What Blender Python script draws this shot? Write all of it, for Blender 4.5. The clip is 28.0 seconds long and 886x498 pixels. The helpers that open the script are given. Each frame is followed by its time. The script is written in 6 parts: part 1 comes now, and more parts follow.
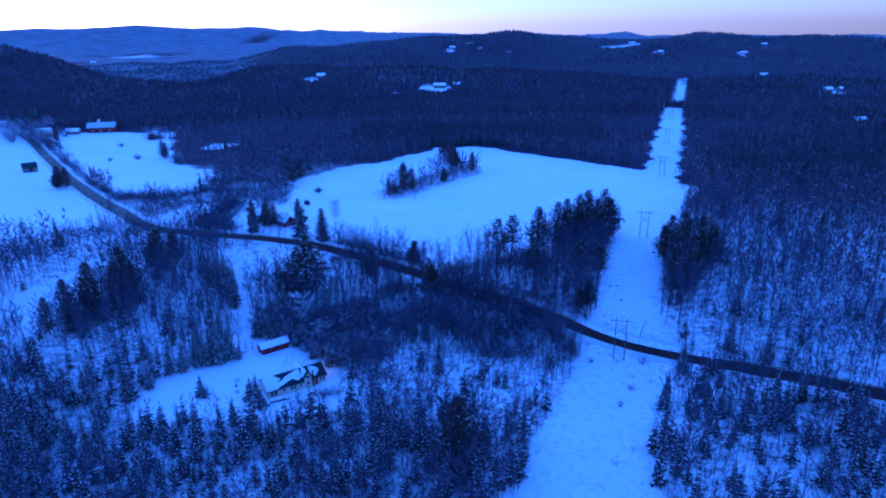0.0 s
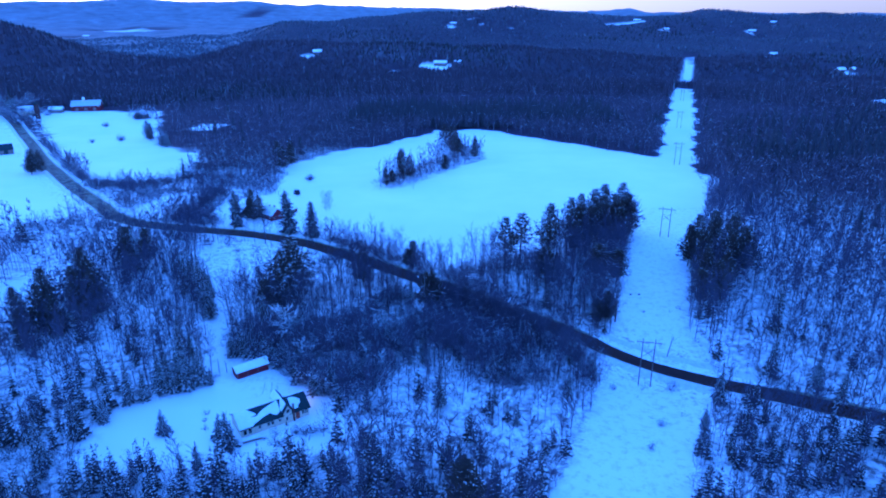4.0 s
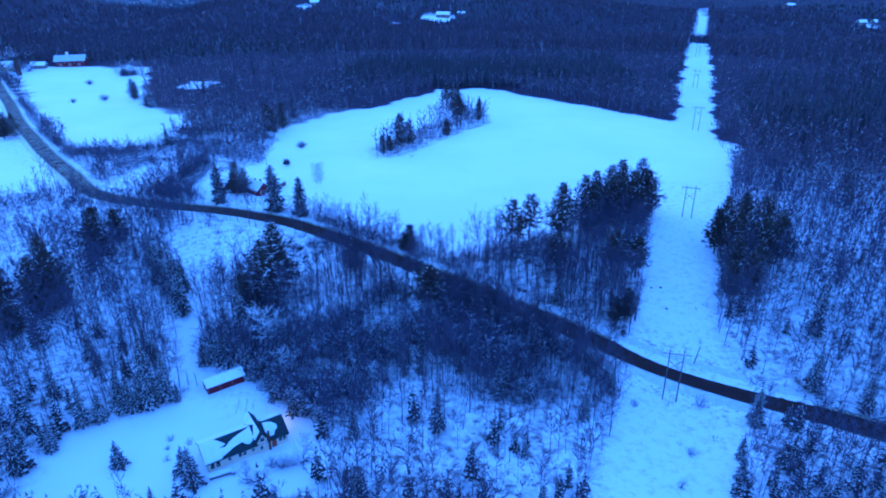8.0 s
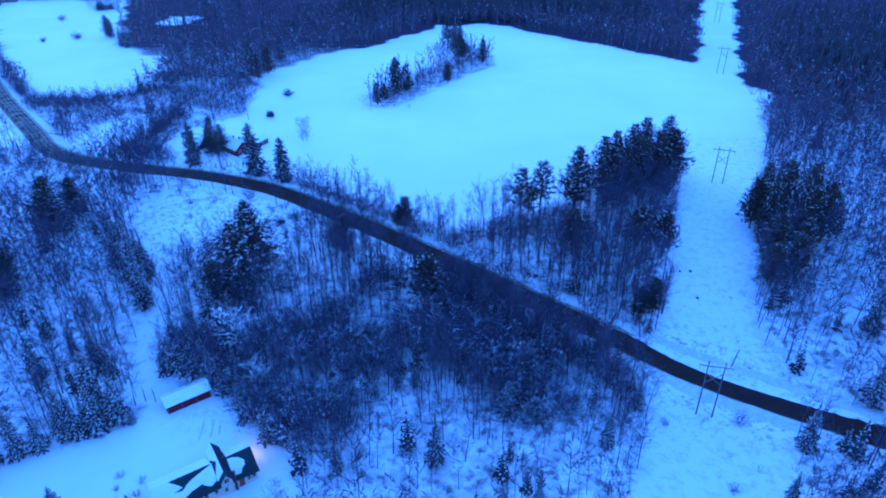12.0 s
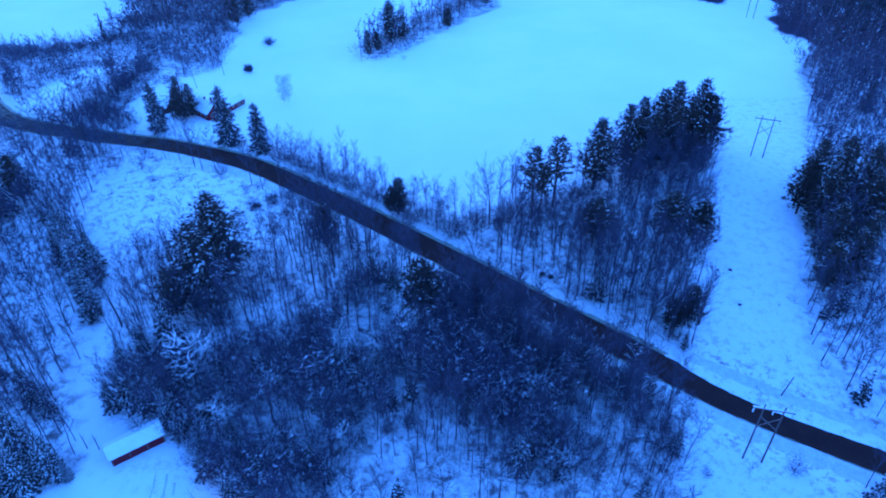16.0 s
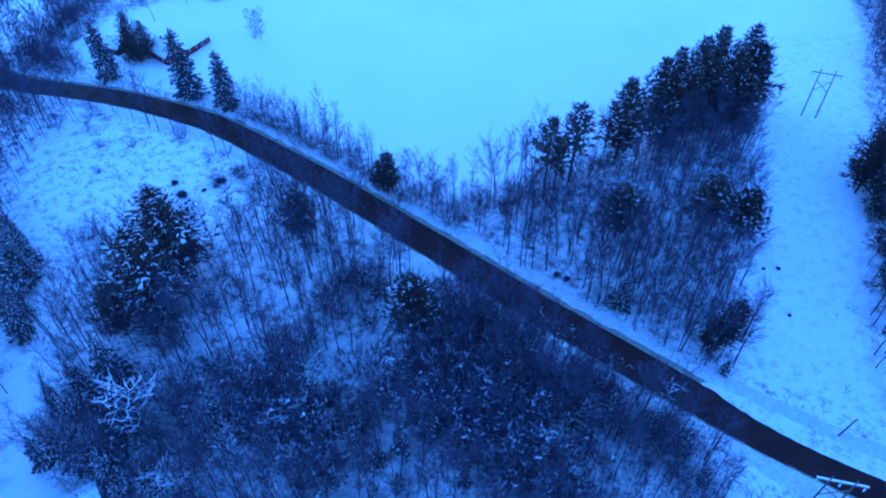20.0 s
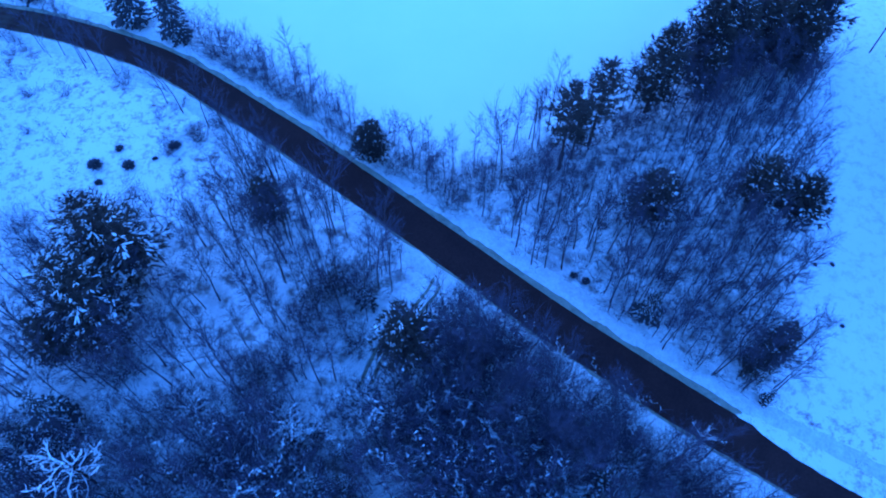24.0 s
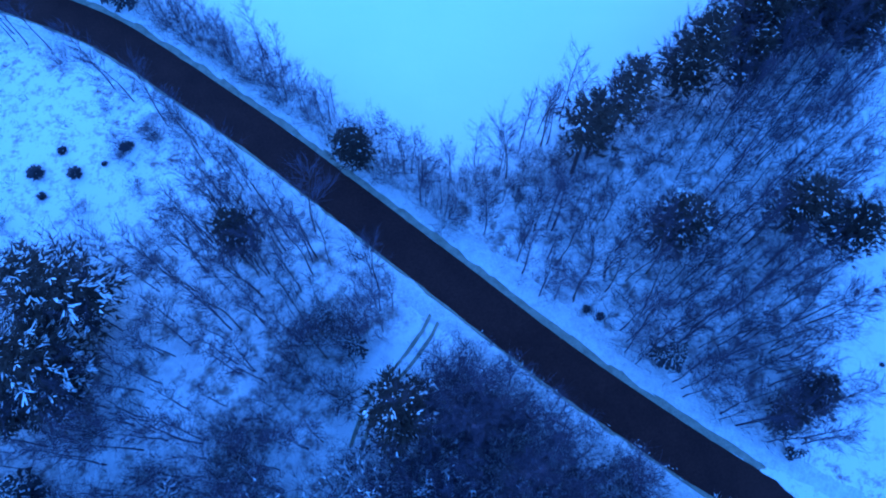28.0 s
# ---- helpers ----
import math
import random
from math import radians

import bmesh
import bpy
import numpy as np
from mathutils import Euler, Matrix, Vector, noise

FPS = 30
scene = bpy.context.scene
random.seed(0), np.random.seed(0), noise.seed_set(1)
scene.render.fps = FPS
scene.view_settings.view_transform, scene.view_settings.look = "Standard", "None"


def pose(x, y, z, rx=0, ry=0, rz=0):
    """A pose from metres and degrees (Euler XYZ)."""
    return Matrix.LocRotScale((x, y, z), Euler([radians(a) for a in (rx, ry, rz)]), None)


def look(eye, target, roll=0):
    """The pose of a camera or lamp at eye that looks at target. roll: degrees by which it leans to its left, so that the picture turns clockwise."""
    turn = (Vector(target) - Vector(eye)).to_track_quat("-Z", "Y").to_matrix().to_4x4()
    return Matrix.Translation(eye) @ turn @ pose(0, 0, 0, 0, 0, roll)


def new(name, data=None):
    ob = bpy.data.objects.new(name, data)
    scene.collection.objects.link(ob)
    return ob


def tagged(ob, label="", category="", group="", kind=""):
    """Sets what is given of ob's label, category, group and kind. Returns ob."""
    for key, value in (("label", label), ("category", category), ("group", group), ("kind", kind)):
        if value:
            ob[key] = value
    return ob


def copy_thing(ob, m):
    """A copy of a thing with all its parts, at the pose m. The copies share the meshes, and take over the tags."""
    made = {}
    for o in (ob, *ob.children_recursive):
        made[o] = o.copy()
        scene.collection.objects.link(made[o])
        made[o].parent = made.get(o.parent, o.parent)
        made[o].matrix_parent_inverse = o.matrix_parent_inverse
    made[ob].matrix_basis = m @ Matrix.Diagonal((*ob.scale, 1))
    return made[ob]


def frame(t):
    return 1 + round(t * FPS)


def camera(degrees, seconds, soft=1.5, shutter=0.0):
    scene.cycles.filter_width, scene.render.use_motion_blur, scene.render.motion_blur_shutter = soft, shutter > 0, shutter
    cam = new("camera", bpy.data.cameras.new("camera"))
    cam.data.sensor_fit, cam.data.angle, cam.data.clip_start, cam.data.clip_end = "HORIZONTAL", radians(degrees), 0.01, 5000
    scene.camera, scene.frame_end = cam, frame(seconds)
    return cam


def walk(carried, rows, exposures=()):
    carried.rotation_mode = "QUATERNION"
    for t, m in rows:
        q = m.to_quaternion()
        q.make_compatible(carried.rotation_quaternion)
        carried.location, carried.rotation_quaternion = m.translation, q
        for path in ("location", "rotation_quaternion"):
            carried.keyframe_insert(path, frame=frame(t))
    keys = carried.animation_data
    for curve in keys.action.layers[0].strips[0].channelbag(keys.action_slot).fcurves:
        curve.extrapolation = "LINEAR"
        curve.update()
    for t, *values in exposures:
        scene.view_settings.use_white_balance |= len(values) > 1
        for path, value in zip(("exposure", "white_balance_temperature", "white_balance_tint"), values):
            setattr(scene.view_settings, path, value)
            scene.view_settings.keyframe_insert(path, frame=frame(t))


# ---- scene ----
cam = camera(68.5, 28.0, soft=1.9)
PATH = [
    (0, (1.673, 1.283, 93.807), (1.65, 3.175, 93.157), -0.7),
    (0.5, (1.572, 4.681, 93.776), (1.55, 6.568, 93.113), -0.6),
    (1, (1.447, 8.032, 93.754), (1.423, 9.915, 93.079), -0.6),
    (1.5, (1.302, 11.345, 93.732), (1.279, 13.223, 93.046), -0.6),
    (2, (1.147, 14.632, 93.698), (1.125, 16.507, 93.003), -0.5),
    (2.5, (0.988, 17.916, 93.639), (0.967, 19.79, 92.94), -0.5),
    (3, (0.832, 21.237, 93.541), (0.813, 23.109, 92.839), -0.3),
    (3.5, (0.68, 24.612, 93.418), (0.66, 26.483, 92.711), -0.3),
    (5.5, (0.108, 38.048, 93.051), (0.09, 39.909, 92.319), -0.1),
    (6, (0.024, 41.245, 93.08), (0.009, 43.103, 92.34), 0.1),
    (6.5, (0.115, 44.175, 93.327), (0.101, 46.026, 92.569), 0.1),
    (7, (0.377, 46.968, 93.717), (0.36, 48.81, 92.939), -0.0),
    (7.5, (0.725, 49.8, 94.129), (0.701, 51.628, 93.318), -0.1),
    (8, (1.082, 52.755, 94.485), (1.054, 54.568, 93.642), -0.2),
    (8.5, (1.394, 55.862, 94.749), (1.357, 57.659, 93.872), -0.4),
    (9, (1.623, 59.117, 94.908), (1.581, 60.9, 94.003), -0.4),
    (9.5, (1.751, 62.496, 94.972), (1.708, 64.267, 94.043), -0.4),
    (10, (1.782, 65.969, 94.961), (1.738, 67.727, 94.008), -0.5),
    (10.5, (1.731, 69.509, 94.895), (1.689, 71.255, 93.921), -0.5),
    (11, (1.621, 73.092, 94.789), (1.581, 74.829, 93.8), -0.4),
    (11.5, (1.477, 76.689, 94.645), (1.441, 78.417, 93.64), -0.4),
    (12, (1.332, 80.255, 94.462), (1.299, 81.974, 93.44), -0.4),
    (12.5, (1.211, 83.763, 94.258), (1.181, 85.471, 93.218), -0.3),
    (14.5, (0.811, 97.721, 93.503), (0.782, 99.379, 92.386), -0.3),
    (15, (0.74, 101.232, 93.343), (0.71, 102.875, 92.203), -0.3),
    (15.5, (0.733, 104.791, 93.181), (0.703, 106.419, 92.019), -0.3),
    (16, (0.783, 108.396, 92.997), (0.753, 110.007, 91.813), -0.4),
    (16.5, (0.858, 112.033, 92.803), (0.828, 113.626, 91.594), -0.5),
    (17, (0.933, 115.69, 92.619), (0.902, 117.265, 91.387), -0.4),
    (17.5, (0.992, 119.361, 92.463), (0.962, 120.915, 91.204), -0.4),
    (18, (1.026, 123.038, 92.345), (0.996, 124.569, 91.059), -0.4),
    (18.5, (1.031, 126.718, 92.266), (1.004, 128.226, 90.952), -0.3),
    (19, (1.012, 130.404, 92.22), (0.983, 131.887, 90.878), -0.3),
    (19.5, (0.975, 134.101, 92.199), (0.948, 135.556, 90.827), -0.3),
    (20, (0.923, 137.819, 92.19), (0.896, 139.244, 90.787), -0.4),
    (20.5, (0.85, 141.573, 92.19), (0.827, 142.966, 90.754), -0.2),
    (21, (0.75, 145.379, 92.208), (0.727, 146.737, 90.74), -0.3),
    (21.5, (0.632, 149.224, 92.261), (0.611, 150.545, 90.759), -0.3),
    (23.5, (0.249, 164.521, 92.539), (0.239, 165.661, 90.896), -0.1),
    (24, (0.206, 168.256, 92.582), (0.196, 169.349, 90.907), -0.2),
    (24.5, (0.208, 171.844, 92.576), (0.195, 172.895, 90.874), -0.3),
    (25, (0.214, 175.326, 92.545), (0.204, 176.341, 90.821), -0.4),
    (25.5, (0.203, 178.752, 92.509), (0.194, 179.733, 90.766), -0.3),
    (26, (0.175, 182.132, 92.471), (0.168, 183.076, 90.708), -0.5),
    (26.5, (0.133, 185.453, 92.424), (0.128, 186.354, 90.638), -0.4),
    (27, (0.081, 188.701, 92.356), (0.078, 189.558, 90.549), -0.3),
    (27.5, (0.017, 191.865, 92.262), (0.018, 192.671, 90.432), -0.2),
    (28, (-0.066, 194.947, 92.138), (-0.061, 195.701, 90.286), -0.0),
]
walk(cam, [(t, look(eye, target, roll)) for t, eye, target, roll in PATH], exposures=[(0, 2.2, 3450, 27), (1, 2.52, 3450, 23), (3, 2.82, 3480, 18), (6, 2.98, 3560, 13.5), (12, 2.93, 3570, 13), (16, 2.88, 3530, 12), (28, 2.92, 3510, 9.5)])

# ---- world, light ----
world = bpy.data.worlds.new("dusk_sky")
scene.world = world
world.use_nodes = True
wn = world.node_tree
sky = wn.nodes.new("ShaderNodeTexSky")
sky.sky_type = "NISHITA"
sky.sun_disc = False
sky.sun_elevation = radians(3.0)
sky.sun_rotation = radians(-38.0)
sky.altitude = 300.0
sky.air_density = 1.0
sky.dust_density = 0.4
sky.ozone_density = 1.5
pale = wn.nodes.new("ShaderNodeHueSaturation")
pale.inputs["Saturation"].default_value = 0.78
tinge = wn.nodes.new("ShaderNodeMix")
tinge.data_type, tinge.blend_type = "RGBA", "MULTIPLY"
tinge.inputs["Factor"].default_value = 1.0
tinge.inputs["B"].default_value = (0.90, 0.92, 1.30, 1)
# the sky dims towards the horizon, away from the sunset
way = wn.nodes.new("ShaderNodeTexCoord")
axes = wn.nodes.new("ShaderNodeSeparateXYZ")
dim = wn.nodes.new("ShaderNodeMapRange")
dim.inputs["From Min"].default_value, dim.inputs["From Max"].default_value = 0.0, 0.35
dim.inputs["To Min"].default_value, dim.inputs["To Max"].default_value = 0.40, 1.0
wn.links.new(way.outputs["Generated"], axes.inputs["Vector"])
wn.links.new(axes.outputs["Z"], dim.inputs["Value"])
wn.links.new(dim.outputs["Result"], pale.inputs["Value"])
wn.links.new(sky.outputs["Color"], pale.inputs["Color"])
wn.links.new(pale.outputs["Color"], tinge.inputs["A"])
wn.links.new(tinge.outputs["Result"], wn.nodes["Background"].inputs["Color"])
wn.nodes["Background"].inputs["Strength"].default_value = 0.15


# ---- materials ----
def material(name, colour, rough=0.8, second=None, scale=1.0, amount=0.5, fine=None, bump=0.0, bump_scale=8.0, metal=0.0, spread=0.0, coat=0.0):
    """Two noises (coarse and fine) mix two colours; spread varies the value from object to object."""
    m = bpy.data.materials.new(name)
    m.use_nodes = True
    t = m.node_tree
    bsdf = t.nodes["Principled BSDF"]
    bsdf.inputs["Roughness"].default_value = rough
    bsdf.inputs["Metallic"].default_value = metal
    bsdf.inputs["Specular IOR Level"].default_value = 0.3
    place = t.nodes.new("ShaderNodeTexCoord")
    big = t.nodes.new("ShaderNodeTexNoise")
    big.inputs["Scale"].default_value = scale
    big.inputs["Detail"].default_value = 6.0
    t.links.new(place.outputs["Object"], big.inputs["Vector"])
    ramp = t.nodes.new("ShaderNodeValToRGB")
    ramp.color_ramp.elements[0].position = 0.5 - 0.5 * amount
    ramp.color_ramp.elements[1].position = 0.5 + 0.3 * amount
    second = second or tuple(c * 0.75 for c in colour)
    ramp.color_ramp.elements[0].color = (*second, 1)
    ramp.color_ramp.elements[1].color = (*colour, 1)
    t.links.new(big.outputs["Fac"], ramp.inputs["Fac"])
    out = ramp.outputs["Color"]
    if fine:
        small = t.nodes.new("ShaderNodeTexNoise")
        small.inputs["Scale"].default_value = fine
        small.inputs["Detail"].default_value = 4.0
        t.links.new(place.outputs["Object"], small.inputs["Vector"])
        mix = t.nodes.new("ShaderNodeMix")
        mix.data_type, mix.blend_type = "RGBA", "OVERLAY"
        mix.inputs["Factor"].default_value = 0.45
        t.links.new(out, mix.inputs["A"])
        t.links.new(small.outputs["Fac"], mix.inputs["B"])
        out = mix.outputs["Result"]
    if spread:
        info = t.nodes.new("ShaderNodeObjectInfo")
        hsv = t.nodes.new("ShaderNodeHueSaturation")
        span = t.nodes.new("ShaderNodeMapRange")
        span.inputs["To Min"].default_value = 1 - spread
        span.inputs["To Max"].default_value = 1 + spread
        t.links.new(info.outputs["Random"], span.inputs["Value"])
        t.links.new(span.outputs["Result"], hsv.inputs["Value"])
        t.links.new(out, hsv.inputs["Color"])
        out = hsv.outputs["Color"]
    t.links.new(out, bsdf.inputs["Base Color"])
    if bump:
        grain = t.nodes.new("ShaderNodeTexNoise")
        grain.inputs["Scale"].default_value = bump_scale
        grain.inputs["Detail"].default_value = 5.0
        t.links.new(place.outputs["Object"], grain.inputs["Vector"])
        relief = t.nodes.new("ShaderNodeBump")
        relief.inputs["Strength"].default_value = bump
        relief.inputs["Distance"].default_value = 0.5
        t.links.new(grain.outputs["Fac"], relief.inputs["Height"])
        t.links.new(relief.outputs["Normal"], bsdf.inputs["Normal"])
    return m


def ground_material():
    """Snow; 'wood' marks the forest floor with leaf litter, 'far' closed canopy too distant for single trees, 'scrub' stubble poking through."""
    m = bpy.data.materials.new("snow_ground")
    m.use_nodes = True
    t = m.node_tree
    bsdf = t.nodes["Principled BSDF"]
    bsdf.inputs["Roughness"].default_value = 0.75
    bsdf.inputs["Specular IOR Level"].default_value = 0.02
    place = t.nodes.new("ShaderNodeTexCoord")

    def noise_of(scale, detail=6.0, low=0.4, high=0.6, rough=0.6):
        n = t.nodes.new("ShaderNodeTexNoise")
        n.inputs["Scale"].default_value = scale
        n.inputs["Detail"].default_value = detail
        n.inputs["Roughness"].default_value = rough
        t.links.new(place.outputs["Object"], n.inputs["Vector"])
        r = t.nodes.new("ShaderNodeMapRange")
        r.inputs["From Min"].default_value, r.inputs["From Max"].default_value = low, high
        t.links.new(n.outputs["Fac"], r.inputs["Value"])
        return r.outputs["Result"]

    def times(a, b):
        n = t.nodes.new("ShaderNodeMath")
        n.operation = "MULTIPLY"
        for k, v in enumerate((a, b)):
            if isinstance(v, float):
                n.inputs[k].default_value = v
            else:
                t.links.new(v, n.inputs[k])
        return n.outputs[0]

    def blend(fac, a, b):
        n = t.nodes.new("ShaderNodeMix")
        n.data_type = "RGBA"
        t.links.new(fac, n.inputs["Factor"])
        for key, v in (("A", a), ("B", b)):
            if isinstance(v, tuple):
                n.inputs[key].default_value = (*v, 1)
            else:
                t.links.new(v, n.inputs[key])
        return n.outputs["Result"]

    def mask(name):
        n = t.nodes.new("ShaderNodeAttribute")
        n.attribute_name = name
        return n.outputs["Fac"]

    snow = blend(noise_of(0.02, 4.0, 0.3, 0.7), (0.79, 0.80, 0.81), (0.875, 0.87, 0.87))
    litter = times(mask("wood"), noise_of(0.45, 8.0, 0.50, 0.66))
    snow = blend(times(litter, 0.85), snow, (0.10, 0.085, 0.075))
    stubble = times(mask("scrub"), noise_of(0.55, 9.0, 0.50, 0.66, 0.75))
    snow = blend(times(stubble, 0.68), snow, (0.13, 0.10, 0.085))
    # two masks darken the woods' floor, in place of twigs too fine to model
    floor_dark = times(mask("floor_dark"), noise_of(0.17, 9.0, 0.44, 0.62, 0.72))
    snow = blend(times(floor_dark, 0.85), snow, (0.074, 0.060, 0.082))
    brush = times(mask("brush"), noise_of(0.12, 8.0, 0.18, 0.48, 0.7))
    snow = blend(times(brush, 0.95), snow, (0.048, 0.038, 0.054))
    canopy = blend(noise_of(0.09, 10.0, 0.34, 0.70, 0.85), (0.030, 0.026, 0.033), (0.078, 0.066, 0.086))
    patch = noise_of(0.006, 8.0, 0.60, 0.68, 0.65)
    canopy = blend(times(patch, 0.12), canopy, (0.55, 0.56, 0.58))
    # distance haze painted into the canopy as a pale tint
    canopy = blend(times(mask("far_haze"), noise_of(0.015, 9.0, 0.0, 0.8, 0.6)), canopy, (0.46, 0.48, 0.51))
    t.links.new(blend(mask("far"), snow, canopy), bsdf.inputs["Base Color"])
    grain = t.nodes.new("ShaderNodeTexNoise")
    grain.inputs["Scale"].default_value = 0.35
    grain.inputs["Detail"].default_value = 7.0
    t.links.new(place.outputs["Object"], grain.inputs["Vector"])
    relief = t.nodes.new("ShaderNodeBump")
    relief.inputs["Strength"].default_value = 0.14
    relief.inputs["Distance"].default_value = 0.6
    t.links.new(grain.outputs["Fac"], relief.inputs["Height"])
    t.links.new(relief.outputs["Normal"], bsdf.inputs["Normal"])
    return m


def road_material():
    """Wet asphalt; westwards it is more and more covered by packed, sanded snow in the wheel tracks' gaps."""
    m = material("asphalt", (0.033, 0.021, 0.019), 0.92, (0.020, 0.013, 0.013), 0.25, 0.7, 3.0, 0.15, 12.0)
    t = m.node_tree
    bsdf = t.nodes["Principled BSDF"]
    bsdf.inputs["Specular IOR Level"].default_value = 0.12
    base = bsdf.inputs["Base Color"].links[0].from_socket
    uv = t.nodes.new("ShaderNodeUVMap")
    uv.uv_map = "lane"
    split = t.nodes.new("ShaderNodeSeparateXYZ")
    t.links.new(uv.outputs["UV"], split.inputs["Vector"])
    wave = t.nodes.new("ShaderNodeMath")
    wave.operation = "SINE"
    lanes = t.nodes.new("ShaderNodeMath")
    lanes.operation = "MULTIPLY"
    lanes.inputs[1].default_value = 25.1
    t.links.new(split.outputs["X"], lanes.inputs[0])
    t.links.new(lanes.outputs[0], wave.inputs[0])
    stretch = t.nodes.new("ShaderNodeMapRange")
    stretch.inputs["From Min"].default_value, stretch.inputs["From Max"].default_value = 0.235, 0.31
    t.links.new(split.outputs["Y"], stretch.inputs["Value"])
    n = t.nodes.new("ShaderNodeTexNoise")
    n.inputs["Scale"].default_value = 0.3
    n.inputs["Detail"].default_value = 8.0
    place = t.nodes.new("ShaderNodeTexCoord")
    t.links.new(place.outputs["Object"], n.inputs["Vector"])
    add = t.nodes.new("ShaderNodeMath")
    add.operation = "MULTIPLY_ADD"
    add.inputs[1].default_value = 0.07
    t.links.new(wave.outputs[0], add.inputs[0])
    t.links.new(n.outputs["Fac"], add.inputs[2])
    edge = t.nodes.new("ShaderNodeMapRange")
    edge.inputs["From Min"].default_value, edge.inputs["From Max"].default_value = 0.30, 0.62
    edge.inputs["To Max"].default_value = 0.6
    t.links.new(add.outputs[0], edge.inputs["Value"])
    cover = t.nodes.new("ShaderNodeMath")
    cover.operation = "MULTIPLY"
    t.links.new(edge.outputs["Result"], cover.inputs[0])
    t.links.new(stretch.outputs["Result"], cover.inputs[1])
    mix = t.nodes.new("ShaderNodeMix")
    mix.data_type = "RGBA"
    mix.inputs["B"].default_value = (0.27, 0.28, 0.23, 1)
    t.links.new(cover.outputs[0], mix.inputs["Factor"])
    t.links.new(base, mix.inputs["A"])
    t.links.new(mix.outputs["Result"], bsdf.inputs["Base Color"])
    return m


GROUND = ground_material()
ASPHALT = road_material()
SLUSH = material("sanded_slush", (0.31, 0.32, 0.25), 0.8, (0.12, 0.125, 0.09), 0.8, 0.8, 5.0, 0.4, 3.0)
BANK = material("ploughed_snow", (0.74, 0.75, 0.76), 0.75, (0.42, 0.42, 0.41), 0.9, 0.95, 3.0, 0.5, 2.0)
BARK = material("grey_brown_bark", (0.078, 0.064, 0.068), 0.9, (0.042, 0.035, 0.038), 1.5, 0.8, 8.0, 0.5, 10.0, spread=0.3)
TWIG = material("bare_twigs", (0.080, 0.071, 0.112), 0.9, (0.055, 0.047, 0.071), 0.15, 0.9, 4.0, spread=0.25)
FROST = material("frosted_twigs", (0.30, 0.31, 0.35), 0.9, (0.18, 0.18, 0.21), 0.6, 0.9, 4.0)
NEEDLE = material("pine_needles", (0.062, 0.055, 0.050), 0.8, (0.030, 0.027, 0.025), 0.7, 0.8, 6.0, spread=0.25)
SPRUCE = material("spruce_needles", (0.060, 0.058, 0.068), 0.8, (0.036, 0.035, 0.042), 0.8, 0.8, 6.0, spread=0.25)
LOAD = material("snow_on_branches", (0.84, 0.85, 0.87), 0.75, (0.70, 0.71, 0.73), 2.0, 0.8, bump=0.3, bump_scale=4.0)
ROOFSNOW = material("roof_snow", (0.84, 0.85, 0.86), 0.75, (0.72, 0.73, 0.75), 0.7, 0.8, bump=0.3, bump_scale=2.0)
RED = material("red_barn_boards", (0.085, 0.007, 0.017), 0.75, (0.05, 0.005, 0.011), 1.2, 0.8, 9.0, 0.3, 12.0)
CREAM = material("cream_clapboard", (0.62, 0.58, 0.42), 0.6, (0.50, 0.47, 0.35), 1.5, 0.8, 9.0, 0.2, 12.0)
WHITE = material("white_trim", (0.60, 0.58, 0.50), 0.5, (0.50, 0.48, 0.42), 2.0, 0.8)
SHINGLE = material("dark_shingles", (0.030, 0.040, 0.040), 0.8, (0.016, 0.020, 0.022), 2.0, 0.8, 10.0, 0.4, 14.0)
TIN = material("dusted_metal_roof", (0.55, 0.57, 0.58), 0.6, (0.34, 0.36, 0.37), 0.35, 0.9, 4.0, metal=0.1)
DOOR = material("brown_red_door", (0.20, 0.06, 0.035), 0.6, (0.13, 0.04, 0.025), 1.5, 0.8, 9.0)
GREYWOOD = material("weathered_wood", (0.20, 0.17, 0.15), 0.85, (0.10, 0.085, 0.08), 1.5, 0.8, 9.0, 0.4, 10.0)
POLEWOOD = material("treated_pole", (0.12, 0.10, 0.09), 0.85, (0.07, 0.06, 0.055), 2.0, 0.8, 9.0, 0.3, 12.0)
BRICK = material("chimney_brick", (0.11, 0.06, 0.05), 0.85, (0.07, 0.04, 0.035), 4.0, 0.8, 12.0, 0.4, 12.0)
GLASS = material("dark_window_glass", (0.02, 0.025, 0.03), 0.08, (0.015, 0.018, 0.02), 2.0, 0.8)
PORCELAIN = material("grey_insulator", (0.62, 0.63, 0.65), 0.3, (0.5, 0.5, 0.52), 3.0, 0.8)
SILO = material("dark_silo_staves", (0.05, 0.032, 0.032), 0.8, (0.03, 0.02, 0.02), 1.0, 0.8, 9.0)


def shaded_apart(name, low, high, pale, share):
    """Every crown of a joined wood has a shade of its own; a few are white with frost."""
    m = material(name, high, 0.9, low, 0.1, 0.9)
    t = m.node_tree
    geo = t.nodes.new("ShaderNodeNewGeometry")
    ramp = t.nodes.new("ShaderNodeValToRGB")
    ramp.color_ramp.elements[0].color, ramp.color_ramp.elements[1].color = (*low, 1), (*high, 1)
    ramp.color_ramp.elements[1].position = 1 - share
    last = ramp.color_ramp.elements.new(1 - share + 0.01)
    last.color = (*pale, 1)
    t.links.new(geo.outputs["Random Per Island"], ramp.inputs["Fac"])
    t.links.new(ramp.outputs["Color"], t.nodes["Principled BSDF"].inputs["Base Color"])
    return m


